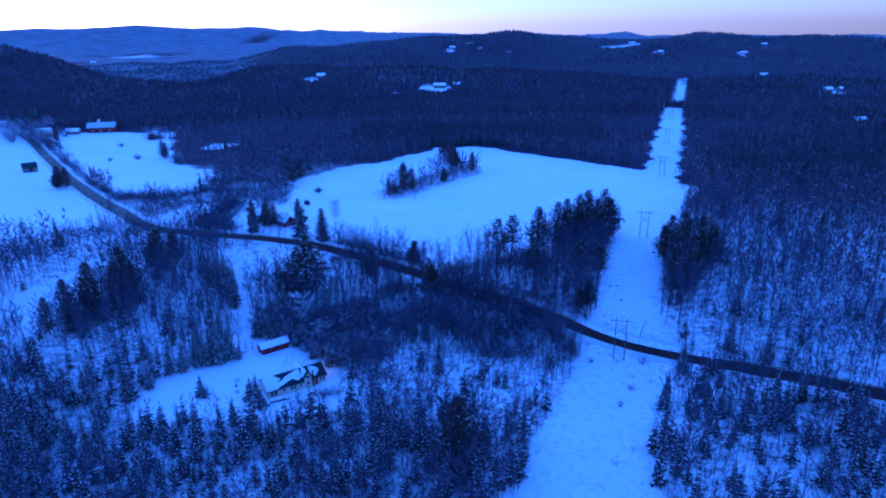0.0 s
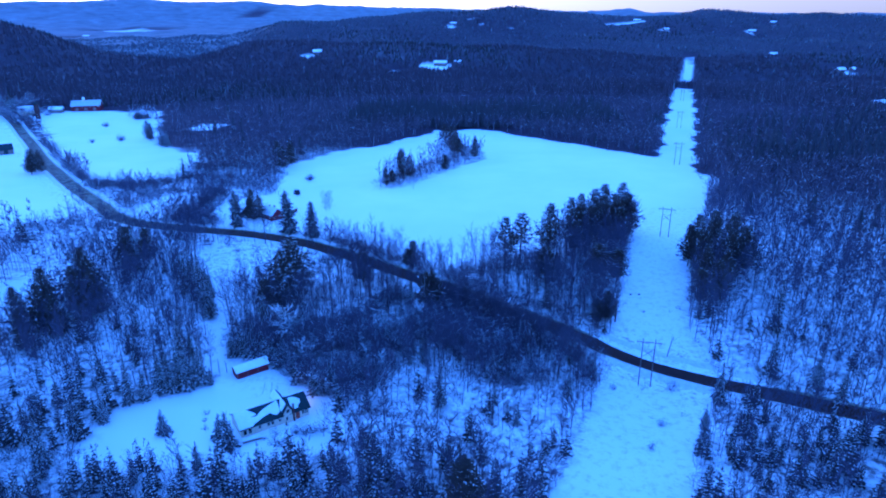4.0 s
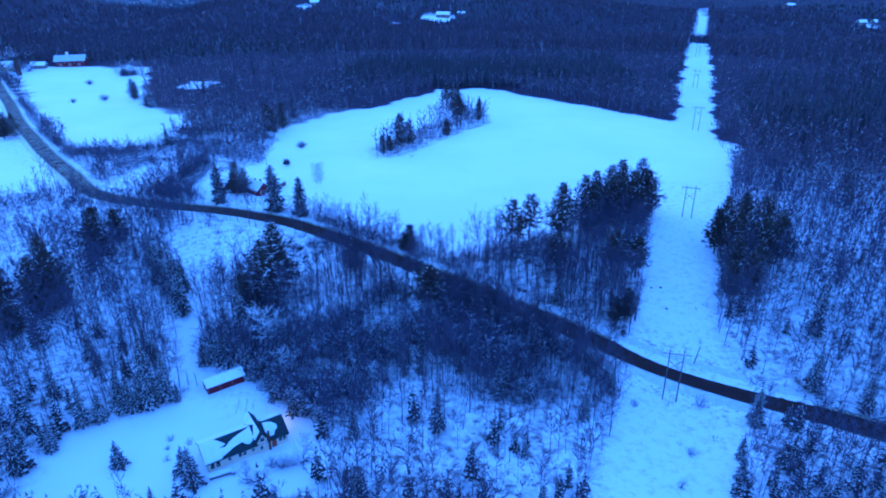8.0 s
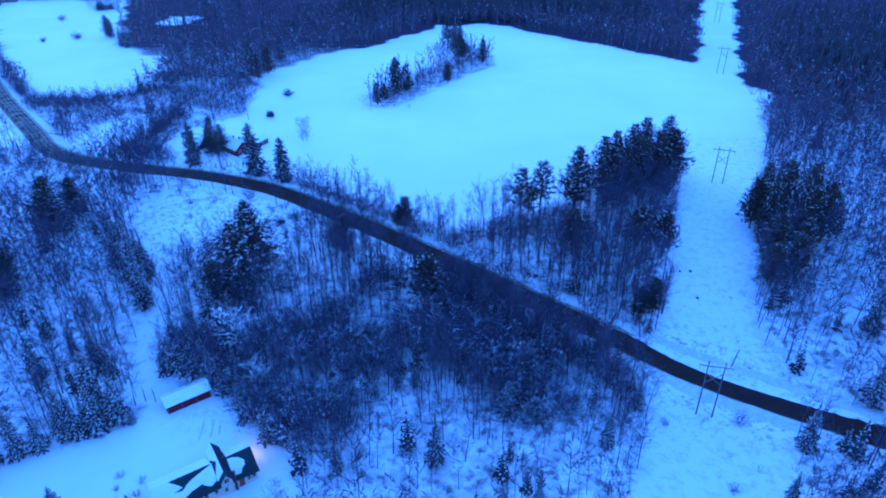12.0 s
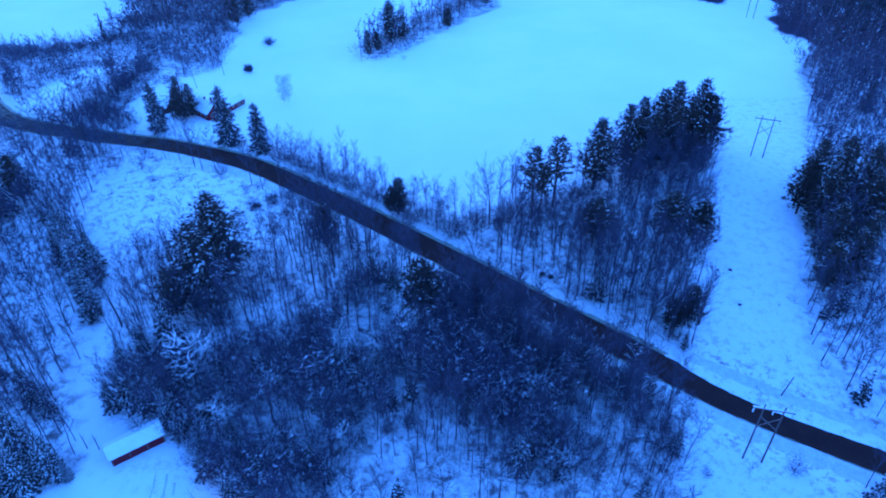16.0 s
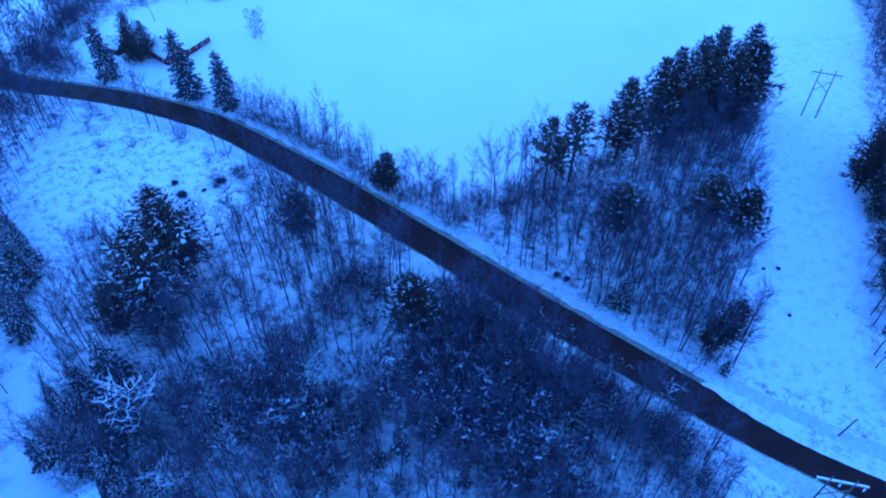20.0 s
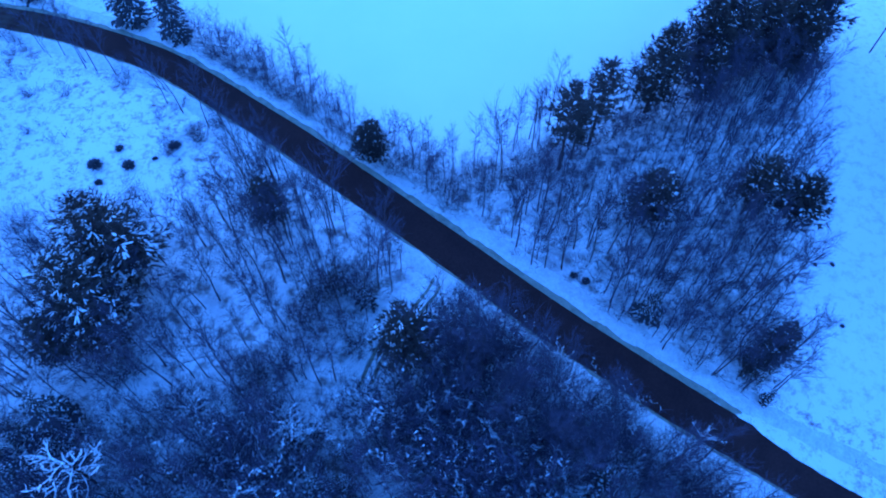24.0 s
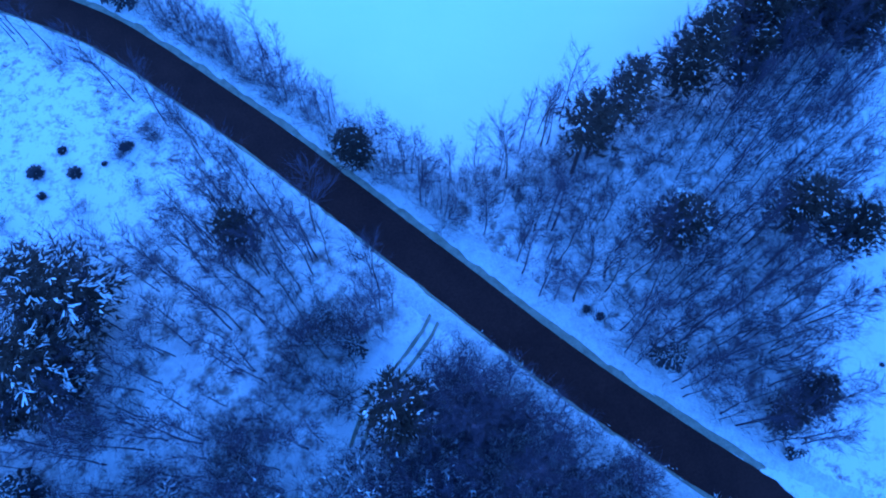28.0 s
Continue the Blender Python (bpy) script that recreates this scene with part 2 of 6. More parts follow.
FARWOOD = shaded_apart("far_hardwood_crowns", (0.046, 0.038, 0.052), (0.078, 0.065, 0.086), (0.20, 0.20, 0.23), 0.02)
# farthest hardwoods: haze put into the colour, paler than FARWOOD
PALEWOOD = shaded_apart("hazed_hardwood_crowns", (0.080, 0.078, 0.098), (0.125, 0.122, 0.148), (0.24, 0.25, 0.28), 0.03)
MIDWOOD = shaded_apart("middle_hardwood_crowns", (0.050, 0.042, 0.057), (0.110, 0.092, 0.120), (0.42, 0.43, 0.46), 0.06)
FARGREEN = shaded_apart("far_conifer_crowns", (0.020, 0.021, 0.022), (0.048, 0.050, 0.050), (0.22, 0.23, 0.25), 0.05)
BULB = bpy.data.materials.new("porch_bulb")
BULB.use_nodes = True
BULB.node_tree.nodes["Principled BSDF"].inputs["Emission Color"].default_value = (1.0, 0.45, 0.15, 1)
BULB.node_tree.nodes["Principled BSDF"].inputs["Emission Strength"].default_value = 30.0


# ---- mesh helpers ----
class Soup:
    """Gathers triangles."""

    def __init__(self):
        self.v, self.f, self.n = [], [], 0

    def add(self, verts, faces):
        verts = np.asarray(verts, float).reshape(-1, 3)
        self.v.append(verts)
        self.f.append(np.asarray(faces, int).reshape(-1, 3) + self.n)
        self.n += len(verts)
        return self

    def arrays(self):
        if not self.v:
            return np.zeros((0, 3)), np.zeros((0, 3), int)
        return np.concatenate(self.v), np.concatenate(self.f)

    def tube(self, pts, radii, sides=4, tip=True):
        pts = [Vector(p) for p in pts]
        ring = []
        for k, p in enumerate(pts):
            along = (pts[min(k + 1, len(pts) - 1)] - pts[max(k - 1, 0)]).normalized()
            a = along.cross(Vector((0.3, 0.1, 1)) if abs(along.z) < 0.9 else Vector((1, 0, 0))).normalized()
            b = along.cross(a)
            for s in range(sides):
                w = 2 * math.pi * s / sides
                ring.append(p + (a * math.cos(w) + b * math.sin(w)) * radii[k])
        faces = []
        for k in range(len(pts) - 1):
            for s in range(sides):
                i, j = k * sides + s, k * sides + (s + 1) % sides
                faces += [(i, j, j + sides), (i, j + sides, i + sides)]
        if tip:
            last = (len(pts) - 1) * sides
            faces += [(last, last + s, last + s + 1) for s in range(1, sides - 1)]
        return self.add([tuple(p) for p in ring], faces)

    def spike(self, p, q, r):
        """A three-sided twig that tapers to a point."""
        p, q = Vector(p), Vector(q)
        along = (q - p).normalized()
        a = along.cross(Vector((0.2, 0.5, 1))).normalized() * r
        b = along.cross(a)
        ring = [p + a, p - a * 0.5 + b * 0.87, p - a * 0.5 - b * 0.87, q]
        return self.add([tuple(x) for x in ring], [(0, 1, 3), (1, 2, 3), (2, 0, 3)])

    def blade(self, p, q, w, rng):
        """A flat, pointed sliver, for the finest twigs."""
        p, q = Vector(p), Vector(q)
        a = (q - p).cross(Vector((rng.gauss(0, 1), rng.gauss(0, 1), rng.gauss(0, 1)))).normalized() * w
        return self.add([tuple(p + a), tuple(p - a), tuple(q)], [(0, 1, 2)])

    def blob(self, c, rx, ry, rz, turn=0.0, rng=random):
        """A small lump with six sides."""
        pts = []
        for k in range(6):
            w = math.pi * k / 3
            g = rng.uniform(0.75, 1.2)
            x, y = rx * math.cos(w) * g, ry * math.sin(w) * g
            pts.append((c[0] + x * math.cos(turn) - y * math.sin(turn), c[1] + x * math.sin(turn) + y * math.cos(turn), c[2] - rz * 0.35))
        pts.append((c[0], c[1], c[2] + rz))
        return self.add(pts[:7], [(k, (k + 1) % 6, 6) for k in range(6)])


def tri_mesh(name, v, f, mat):
    me = bpy.data.meshes.new(name)
    v, f = np.ascontiguousarray(v, np.float32), np.ascontiguousarray(f, np.int32)
    me.vertices.add(len(v))
    me.vertices.foreach_set("co", v.ravel())
    me.loops.add(3 * len(f))
    me.loops.foreach_set("vertex_index", f.ravel())
    me.polygons.add(len(f))
    me.polygons.foreach_set("loop_start", np.arange(0, 3 * len(f), 3, dtype=np.int32))
    me.update(calc_edges=True)
    me.materials.append(mat)
    return me


def box(bm, c, size, turn=0.0, bevel=0.0):
    """A box with its centre at c, added to bm."""
    m = Matrix.LocRotScale(c, Euler((0, 0, turn)), size)
    made = bmesh.ops.create_cube(bm, size=1.0, matrix=m)
    if bevel:
        edges = list({e for v in made["verts"] for e in v.link_edges})
        bmesh.ops.bevel(bm, geom=edges, offset=bevel, segments=1, affect="EDGES")
    return bm


def solid(bm, profile, a, b, axis="x"):
    """A prism of the outline profile (pairs), from a to b along x or y."""
    def at(p, s):
        return (s, p[0], p[1]) if axis == "x" else (p[0], s, p[1])
    front, back = [bm.verts.new(at(p, a)) for p in profile], [bm.verts.new(at(p, b)) for p in profile]
    n = len(profile)
    bm.faces.new(front)
    bm.faces.new(back[::-1])
    for k in range(n):
        bm.faces.new((front[k], back[k], back[(k + 1) % n], front[(k + 1) % n]))
    bmesh.ops.recalc_face_normals(bm, faces=bm.faces[:])
    return bm


def part(name, bm, mat, parent, label=""):
    me = bpy.data.meshes.new(name)
    bm.to_mesh(me)
    bm.free()
    me.materials.append(mat)
    ob = new(name, me)
    ob.parent = parent
    return tagged(ob, label)


def soup_part(name, soup, mat, parent, label=""):
    ob = new(name, tri_mesh(name, *soup.arrays(), mat))
    ob.parent = parent
    return tagged(ob, label)


def empty(name, m, label, category, group=""):
    ob = new(name)
    ob.matrix_world = m
    return tagged(ob, label, category, group)


# ---- the lie of the land ----
def ease(a, b, v):
    t = np.clip((v - a) / (b - a), 0, 1)
    return t * t * (3 - 2 * t)


def hill(x, y, cx, cy, sx, sy, up):
    return up * np.exp(-((x - cx) / sx) ** 2 - ((y - cy) / sy) ** 2)


def ridge(az, r, far, wide, crest):
    """A ridge across the view: crest heights over bearings in radians."""
    up = np.interp(az, [c[0] for c in crest], [c[1] for c in crest]) + 25
    return np.maximum(up, 0) * np.exp(-((r - far) / wide) ** 2)


RIDGES = [(1300, 260, [(-1.0, 72), (-0.666, 67), (-0.584, 60), (-0.526, 43), (-0.465, 6), (-0.397, -15), (-0.34, -31)]),
          (1250, 230, [(-0.435, -27), (-0.375, -10), (-0.281, 17), (-0.193, 19), (0.047, 8), (0.13, -3), (0.212, -19), (0.28, -28)]),
          (2300, 380, [(-0.335, -49), (-0.28, -8), (-0.239, 22), (-0.159, 26), (-0.077, 43), (0.047, 58), (0.087, 66), (0.128, 56), (0.216, 38), (0.308, 38), (0.348, 51), (0.42, 42), (0.488, 51), (0.567, 33), (1.0, 40)]),
          (4550, 620, [(-1.0, 95), (-0.58, 86), (-0.54, 104), (-0.507, 94), (-0.424, 112), (-0.386, 91), (-0.283, 92), (-0.222, 68), (-0.166, 65), (-0.011, 38), (0.216, 20), (0.247, 38), (0.285, 10), (0.6, 8), (1.0, 20)])]


def height(x, y):
    x, y = np.asarray(x, float), np.asarray(y, float)
    z = 2.8 - 12.0 * np.clip((y - 320) / 240, 0, 1)
    r = np.hypot(x, y)
    z = z - 16.0 * ease(700, 1150, r) * (y > 0)
    # a hollow where the power line meets the road, a knoll beyond it
    z = z + np.where(x < 58, hill(x, y, 58, 178, 28, 34, -6.2), hill(x, y, 58, 178, 45, 34, -6.2)) + hill(x, y, 88, 274, 35, 26, 2.7)
    z = z + hill(x, y, 265, 850, 160, 70, 6) + hill(x, y, 375, 1060, 200, 90, -18)
    z = z + hill(x, y, 900, 1500, 500, 300, 14)
    az = np.arctan2(x, np.maximum(y, 1.0))
    for far, wide, crest in RIDGES:
        z = z + ridge(az, r, far, wide, crest) * (y > 0)
    rough = ease(500, 1500, r)
    z = z + rough * (5 * np.sin(x / 97 + 0.6 * np.sin(y / 130)) * np.cos(y / 113) + 3 * np.sin(x / 41 + y / 57))
    return z


def inside(x, y, poly):
    """Which of the points lie inside the outline."""
    x, y = np.asarray(x, float), np.asarray(y, float)
    hit = np.zeros(x.shape, bool)
    for (x0, y0), (x1, y1) in zip(poly, poly[1:] + poly[:1]):
        cross = (y0 > y) != (y1 > y)
        hit ^= cross & (x < (x1 - x0) * (y - y0) / ((y1 - y0) or 1e-9) + x0)
    return hit


def smooth_line(pts, step):
    """A line glided through the given points, in even steps."""
    pts = [Vector((*p, 0)) for p in pts]
    pts = [2 * pts[0] - pts[1]] + pts + [2 * pts[-1] - pts[-2]]
    out = []
    for k in range(1, len(pts) - 2):
        a, b, c, d = pts[k - 1:k + 3]
        n = max(2, int((c - b).length / step))
        for i in range(n):
            t = i / n
            out.append(0.5 * (2 * b + (c - a) * t + (2 * a - 5 * b + 4 * c - d) * t * t + (3 * b - a - 3 * c + d) * t ** 3))
    return np.array([(p.x, p.y) for p in out + [pts[-2]]])


def near_line(x, y, line, every=1):
    """Distance from each point to the line."""
    x, y = np.asarray(x, float), np.asarray(y, float)
    d = np.full(x.shape, 1e9)
    for (ax, ay), (bx, by) in zip(line[:-1:every], line[every::every]):
        ux, uy = bx - ax, by - ay
        t = np.clip(((x - ax) * ux + (y - ay) * uy) / max(ux * ux + uy * uy, 1e-9), 0, 1)
        d = np.minimum(d, np.hypot(x - ax - t * ux, y - ay - t * uy))
    return d


ROAD = smooth_line([(171, 116), (141, 131.2), (114, 148.5), (94, 163), (82, 172.4), (70.7, 180.3), (58, 187.8), (45.6, 194.6), (32.2, 202.6), (17, 213.3), (1, 226.5), (-16.8, 241.2),
                    (-27.6, 250), (-38.5, 258.2), (-49.5, 266.3), (-61.6, 273.8), (-84.8, 283), (-110, 289), (-136, 297), (-152, 308), (-166, 324),
                    (-187, 348), (-210, 375), (-234, 405), (-268, 448), (-331, 534), (-418, 645), (-540, 780), (-700, 955)], 2.0)
DRIVE = smooth_line([(-52, 169), (-60, 178), (-64, 186), (-70, 205), (-76, 229), (-86, 255), (-94, 280)], 3.0)
TRACK = smooth_line([(1.2, 224.6), (-0.4, 222), (-2.2, 218.6), (-4.4, 215.2), (-6.5, 212.8), (-9.5, 208.5), (-11.5, 203)], 2.0)
FIELD = [(1, 243), (-20, 258), (-36, 272), (-55, 280), (-60, 278), (-86, 287), (-112, 293), (-106, 330), (-88, 350), (-98, 400), (-102, 427),
         (-74, 481), (-40, 526), (-11, 576), (28, 587), (45, 565), (83, 526), (113, 481), (136, 456), (165, 460), (147, 405), (150, 377),
         (132, 350), (122, 321), (85, 290), (70, 289), (58, 284), (47, 275), (38, 266), (26, 257), (16, 252)]
CUT = [(10, 90), (20, 129), (30, 148), (40, 176), (46, 198), (53, 210), (56, 224), (61, 236), (69, 258), (77, 278), (100, 350), (138, 456),
       (205, 650), (283, 872), (310, 872), (235, 650), (165, 455), (147, 405), (122, 321), (111, 298), (96, 265),
       (84, 236), (75, 217), (73, 204), (72, 186), (67, 170), (56, 148), (47, 130), (44, 112), (45, 90)]
YARD = [(-79, 137), (-80, 158), (-66, 165), (-58, 171), (-62, 182), (-56, 180), (-45, 177), (-36, 169), (-27, 160), (-22, 150), (-27, 142), (-38, 137), (-50, 137), (-62, 137)]
GLADE = [(-95, 250), (-92, 275), (-67, 268), (-50, 257), (-38, 247), (-34, 235), (-44, 233), (-62, 224), (-72, 222), (-84, 230)]
MEADOW_EAST = [(-420, 690), (-292, 692), (-252, 600), (-216, 505), (-172, 473), (-145, 400), (-155, 385), (-198, 378), (-275, 470), (-330, 552), (-405, 648)]
MEADOW_WEST = [(-545, 800), (-425, 664), (-335, 549), (-271, 455), (-213, 380), (-170, 327), (-160, 312), (-206, 284), (-260, 296), (-330, 320), (-500, 420), (-800, 640)]
SWALE = [(-134, 176), (-160, 215), (-146, 245), (-130, 235), (-127, 200)]
WORN = [(-53.2, 170.5), (-46.2, 162.4), (-43.9, 164.8), (-38.7, 163.5), (-37, 168.3), (-45.5, 174.0), (-49.5, 174.8)]
STRIP = [(-144, 308), (-146, 330), (-141, 348), (-126, 353), (-119, 340), (-120, 316), (-129, 303)]
PATCH = [(-222, 580), (-198, 580), (-195, 612), (-225, 614)]
ISLAND = [(-37, 358), (-24, 364), (10, 428), (25, 450), (22, 476), (2, 520), (-8, 500), (-8, 450), (-30, 410), (-40, 385)]
CUT_SOUTH = [(-60, -150), (10, 92), (45, 92), (-22, -150)]
CUT_BEYOND = [(312, 955), (500, 1480), (530, 1480), (345, 955)]
OPEN = [FIELD, CUT, CUT_SOUTH, CUT_BEYOND, YARD, GLADE, MEADOW_EAST, MEADOW_WEST, SWALE, STRIP, PATCH]
# far clearings: centre, half widths
GLADES_FAR = [(-221, 1100, 17, 32), (-21, 1085, 30, 45), (-81, 1025, 16, 30), (527, 2100, 72, 60), (600, 1935, 24, 50), (780, 1810, 26, 45), (885, 1915, 26, 55), (634, 1375, 18, 35),
              (448, 725, 24, 26), (675, 1176, 26, 40), (4, 2060, 26, 60), (96, 2010, 14, 45), (65, 2115, 20, 35), (176, 1975, 10, 40), (-1361, 2990, 170, 130), (-1336, 2474, 45, 60), (-1070, 3875, 110, 90)]


def wooded(x, y):
    """True where trees grow."""
    x, y = np.asarray(x, float), np.asarray(y, float)
    clear = np.zeros(x.shape, bool)
    ragged = ease(330, 420, y) * (1 - ease(900, 1100, y))
    wx, wy = x + ragged * (2.6 * np.sin(y / 9.3 + 0.6) + 1.8 * np.sin(y / 3.9 + x / 6.0)), y + ragged * (2.8 * np.sin(x / 10.7) + 2.0 * np.sin(x / 4.3 + 1.1))
    for poly in OPEN:
        clear |= inside(wx, wy, poly)
    clear |= (near_line(x, y, ROAD, 4) < 6.2) | (near_line(x, y, TRACK) < 3.6) | (near_line(x, y, DRIVE, 2) < 2.8)
    for cx, cy, rx, ry in GLADES_FAR:
        clear |= ((x - cx) / rx) ** 2 + ((y - cy) / ry) ** 2 < 1
    return ~clear | inside(x, y, ISLAND)


# ---- ground ----
def spaced(lo, hi, step, far_lo, far_hi, growth):
    mid = list(np.arange(lo, hi + 0.1, step))
    s, v = step, hi
    while v < far_hi:
        s *= growth
        v += s
        mid.append(v)
    s, v = step, lo
    while v > far_lo:
        s *= growth
        v -= s
        mid.insert(0, v)
    return np.array(mid)

THICKET = [(-58, 182), (-50, 177), (-41, 167), (-31, 161), (-22, 167), (-17, 175), (-3, 177), (6, 173), (20, 173), (30, 171), (40, 178), (43, 187), (34, 196), (22, 206), (12, 213),
           (6, 216), (-1, 216), (-7, 205), (-16, 198), (-27, 197), (-36, 192), (-46, 190), (-58, 188)]
LOOSE = [(-58, 188), (-62, 205), (-56, 218), (-44, 226), (-30, 232), (-16, 233), (-4, 223), (6, 215), (-7, 203), (-27, 195), (-46, 189)]


SPINNEY = [(2, 238), (10, 242), (20, 247), (40, 258), (60, 272), (76, 284), (68, 261), (60, 238), (54, 224), (50, 208), (42, 199), (28, 210), (12, 225)]


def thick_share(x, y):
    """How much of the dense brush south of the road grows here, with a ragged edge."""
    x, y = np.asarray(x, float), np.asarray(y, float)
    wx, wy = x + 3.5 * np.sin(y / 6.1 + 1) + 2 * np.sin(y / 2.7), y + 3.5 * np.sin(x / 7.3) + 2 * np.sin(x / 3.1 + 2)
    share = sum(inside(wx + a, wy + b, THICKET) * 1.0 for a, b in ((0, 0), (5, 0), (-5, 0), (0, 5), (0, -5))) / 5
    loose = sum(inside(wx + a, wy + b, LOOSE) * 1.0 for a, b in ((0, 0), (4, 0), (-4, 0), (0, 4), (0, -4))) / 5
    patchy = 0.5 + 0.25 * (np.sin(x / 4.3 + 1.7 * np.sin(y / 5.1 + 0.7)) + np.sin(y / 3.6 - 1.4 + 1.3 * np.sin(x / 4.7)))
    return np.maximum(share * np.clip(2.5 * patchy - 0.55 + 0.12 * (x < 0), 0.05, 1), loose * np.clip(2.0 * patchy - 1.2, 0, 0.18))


def build_ground():
    xs, ys = spaced(-180, 240, 2.9, -5600, 5600, 1.05), spaced(80, 330, 2.5, -3000, 330, 1.07)
    ys = np.concatenate([ys[ys < 331], spaced(334, 620, 4.0, 334, 5600, 1.05)])
    gx, gy = np.meshgrid(xs, ys)
    z = height(gx, gy)
    wood = wooded(gx, gy)
    r = np.hypot(gx, gy)
    far = ease(720, 1000, r)
    canopy = far * wood
    rng = np.random.default_rng(3)
    # soft edges of the clearings, over one cell of the grid
    cx, cy = np.gradient(xs)[None, :], np.gradient(ys)[:, None]
    wood = sum(wooded(gx + a * cx, gy + b * cy) * 1.0 for a, b in ((0, 0), (0.35, 0.2), (-0.35, -0.2), (0.2, -0.35), (-0.2, 0.35))) / 5
    z = z + canopy * (rng.uniform(4, 8, z.shape) + 3 * ease(1500, 2500, r) * rng.uniform(-1, 1, z.shape))
    # shallow ditches beside the road
    d = near_line(gx, gy, ROAD, 4)
    z = z - 0.22 * np.exp(-((d - 6.5) / 1.5) ** 2)
    z = z + 0.25 * (r < 700) * (np.sin(gx / 7.3 + np.sin(gy / 9.1)) * np.cos(gy / 8.2)) * ease(5, 14, d) * wood
    nx, ny = len(xs), len(ys)
    v = np.stack([gx.ravel(), gy.ravel(), z.ravel()], 1).astype(np.float32)
    i = (np.arange(ny - 1)[:, None] * nx + np.arange(nx - 1)).ravel()
    quads = np.stack([i, i + 1, i + nx + 1, i + nx], 1).astype(np.int32)
    me = bpy.data.meshes.new("ground")
    me.vertices.add(len(v))
    me.vertices.foreach_set("co", v.ravel())
    me.loops.add(quads.size)
    me.loops.foreach_set("vertex_index", quads.ravel())
    me.polygons.add(len(quads))
    me.polygons.foreach_set("loop_start", np.arange(0, quads.size, 4, dtype=np.int32))
    me.polygons.foreach_set("use_smooth", np.ones(len(quads), bool))
    me.update(calc_edges=True)
    scrub = np.where(inside(gx, gy, GLADE), 1.15, 0.0) + np.where(inside(gx, gy, CUT) & (gy < 320), 0.45, 0.0) + 0.95 * np.exp(-((d - 7.5) / 4.5) ** 2) + 0.45 * inside(gx, gy, WORN)
    for name, values in (("wood", wood * (1 - far)), ("brush", wood * (1 - 0.85 * inside(gx, gy, ISLAND)) * (np.maximum(1.9 * ease(330, 470, r) * (1 - 0.62 * (gx < -60) * (1 - ease(470, 560, gy))), 1.2 * ease(300, 440, r) * ease(60, 120, gx)) + 1.5 * ease(700, 900, r))), ("floor_dark", wood * np.maximum(0.42 - 0.14 * (gx < -60) * (gx > -100) * (gy > 175) + 0.18 * (gx < -60) * (gy < 175) + 0.08 * (gy < 142) * (gx < 10) + 0.15 * (gx < -100) * (gy > 280) + 0.22 * (gx > 80) * (gy > 170) + 0.30 * inside(gx, gy, SPINNEY) + 0.2 * (np.abs(gx - 5) < 40) * (gy > 130) * (gy < 175), 0.50 * thick_share(gx, gy))),
                         # haze tint grows with range, and starts sooner over the western plain
                         ("far_haze", np.maximum(0.50 * ease(1900, 3900, r), 0.42 * ease(1350, 1700, r) * (gx < -0.29 * gy))), ("far", canopy), ("scrub", scrub)):
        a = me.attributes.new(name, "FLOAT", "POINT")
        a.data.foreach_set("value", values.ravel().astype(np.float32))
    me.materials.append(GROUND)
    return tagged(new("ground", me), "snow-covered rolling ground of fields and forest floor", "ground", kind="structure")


build_ground()


def ribbon(name, line, offsets, lifts, mat, label, category, uv=False, wobble=0.0, seed=1):
    """A strip along a line: cross-section by sideways offsets and lifts over the ground."""
    rng = np.random.default_rng(seed)
    tangent = np.gradient(line, axis=0)
    tangent /= np.linalg.norm(tangent, axis=1)[:, None]
    side = np.stack([-tangent[:, 1], tangent[:, 0]], 1)
    n, k = len(line), len(offsets)
    v = np.zeros((n, k, 3))
    for j, (o, up) in enumerate(zip(offsets, lifts)):
        shift = o + wobble * rng.normal(0, 1, n) * (1 if 0 < j < k - 1 or wobble < 0.3 else 0.4)
        p = line + side * shift[:, None]
        v[:, j, :2] = p
        lie = height(line[:, 0], line[:, 1]) if abs(o) < 5 else height(p[:, 0], p[:, 1])
        v[:, j, 2] = lie + up * (1 + (0.25 * rng.normal(0, 1, n) if wobble else 0))
    f = []
    for i in range(n - 1):
        for j in range(k - 1):
            a = i * k + j
            f.append((a, a + k, a + k + 1, a + 1) if offsets[-1] < offsets[0] else (a, a + 1, a + k + 1, a + k))
    me = bpy.data.meshes.new(name)
    me.from_pydata(v.reshape(-1, 3).tolist(), [], f)
    me.materials.append(mat)
    for p in me.polygons:
        p.use_smooth = True
    if uv:
        layer = me.uv_layers.new(name="lane")
        for loop in me.loops:
            i, j = divmod(loop.vertex_index, k)
            layer.data[loop.index].uv = (j / (k - 1), i / (n - 1))
    return tagged(new(name, me), label, category, kind="structure")


ribbon("road", ROAD, [3.3, 1.6, 0, -1.6, -3.3], [0.10, 0.15, 0.18, 0.15, 0.10], ASPHALT, "dark wet two-lane asphalt country road", "road", uv=True)
for side in (-0.75, 0.75):
    ribbon("wheel_rut", TRACK, [side + 0.26, side - 0.26], [0.06, 0.06], SLUSH, "shallow wheel rut in the snow of the side track", "wheel rut", wobble=0.05)
for rut in ([(-45.7, 164.8), (-46.0, 167.5), (-46.4, 170.0)], [(-43.9, 165.6), (-44.2, 168.0), (-44.7, 170.2)], [(-42.4, 166.4), (-42.9, 168.6)]):
    ribbon("wheel_rut", smooth_line(rut, 0.8), [0.2, 0.06, -0.06, -0.2], [-0.02, 0.05, 0.05, -0.02], BANK, "short wheel mark in the driven snow of the yard", "wheel rut", wobble=0.06)
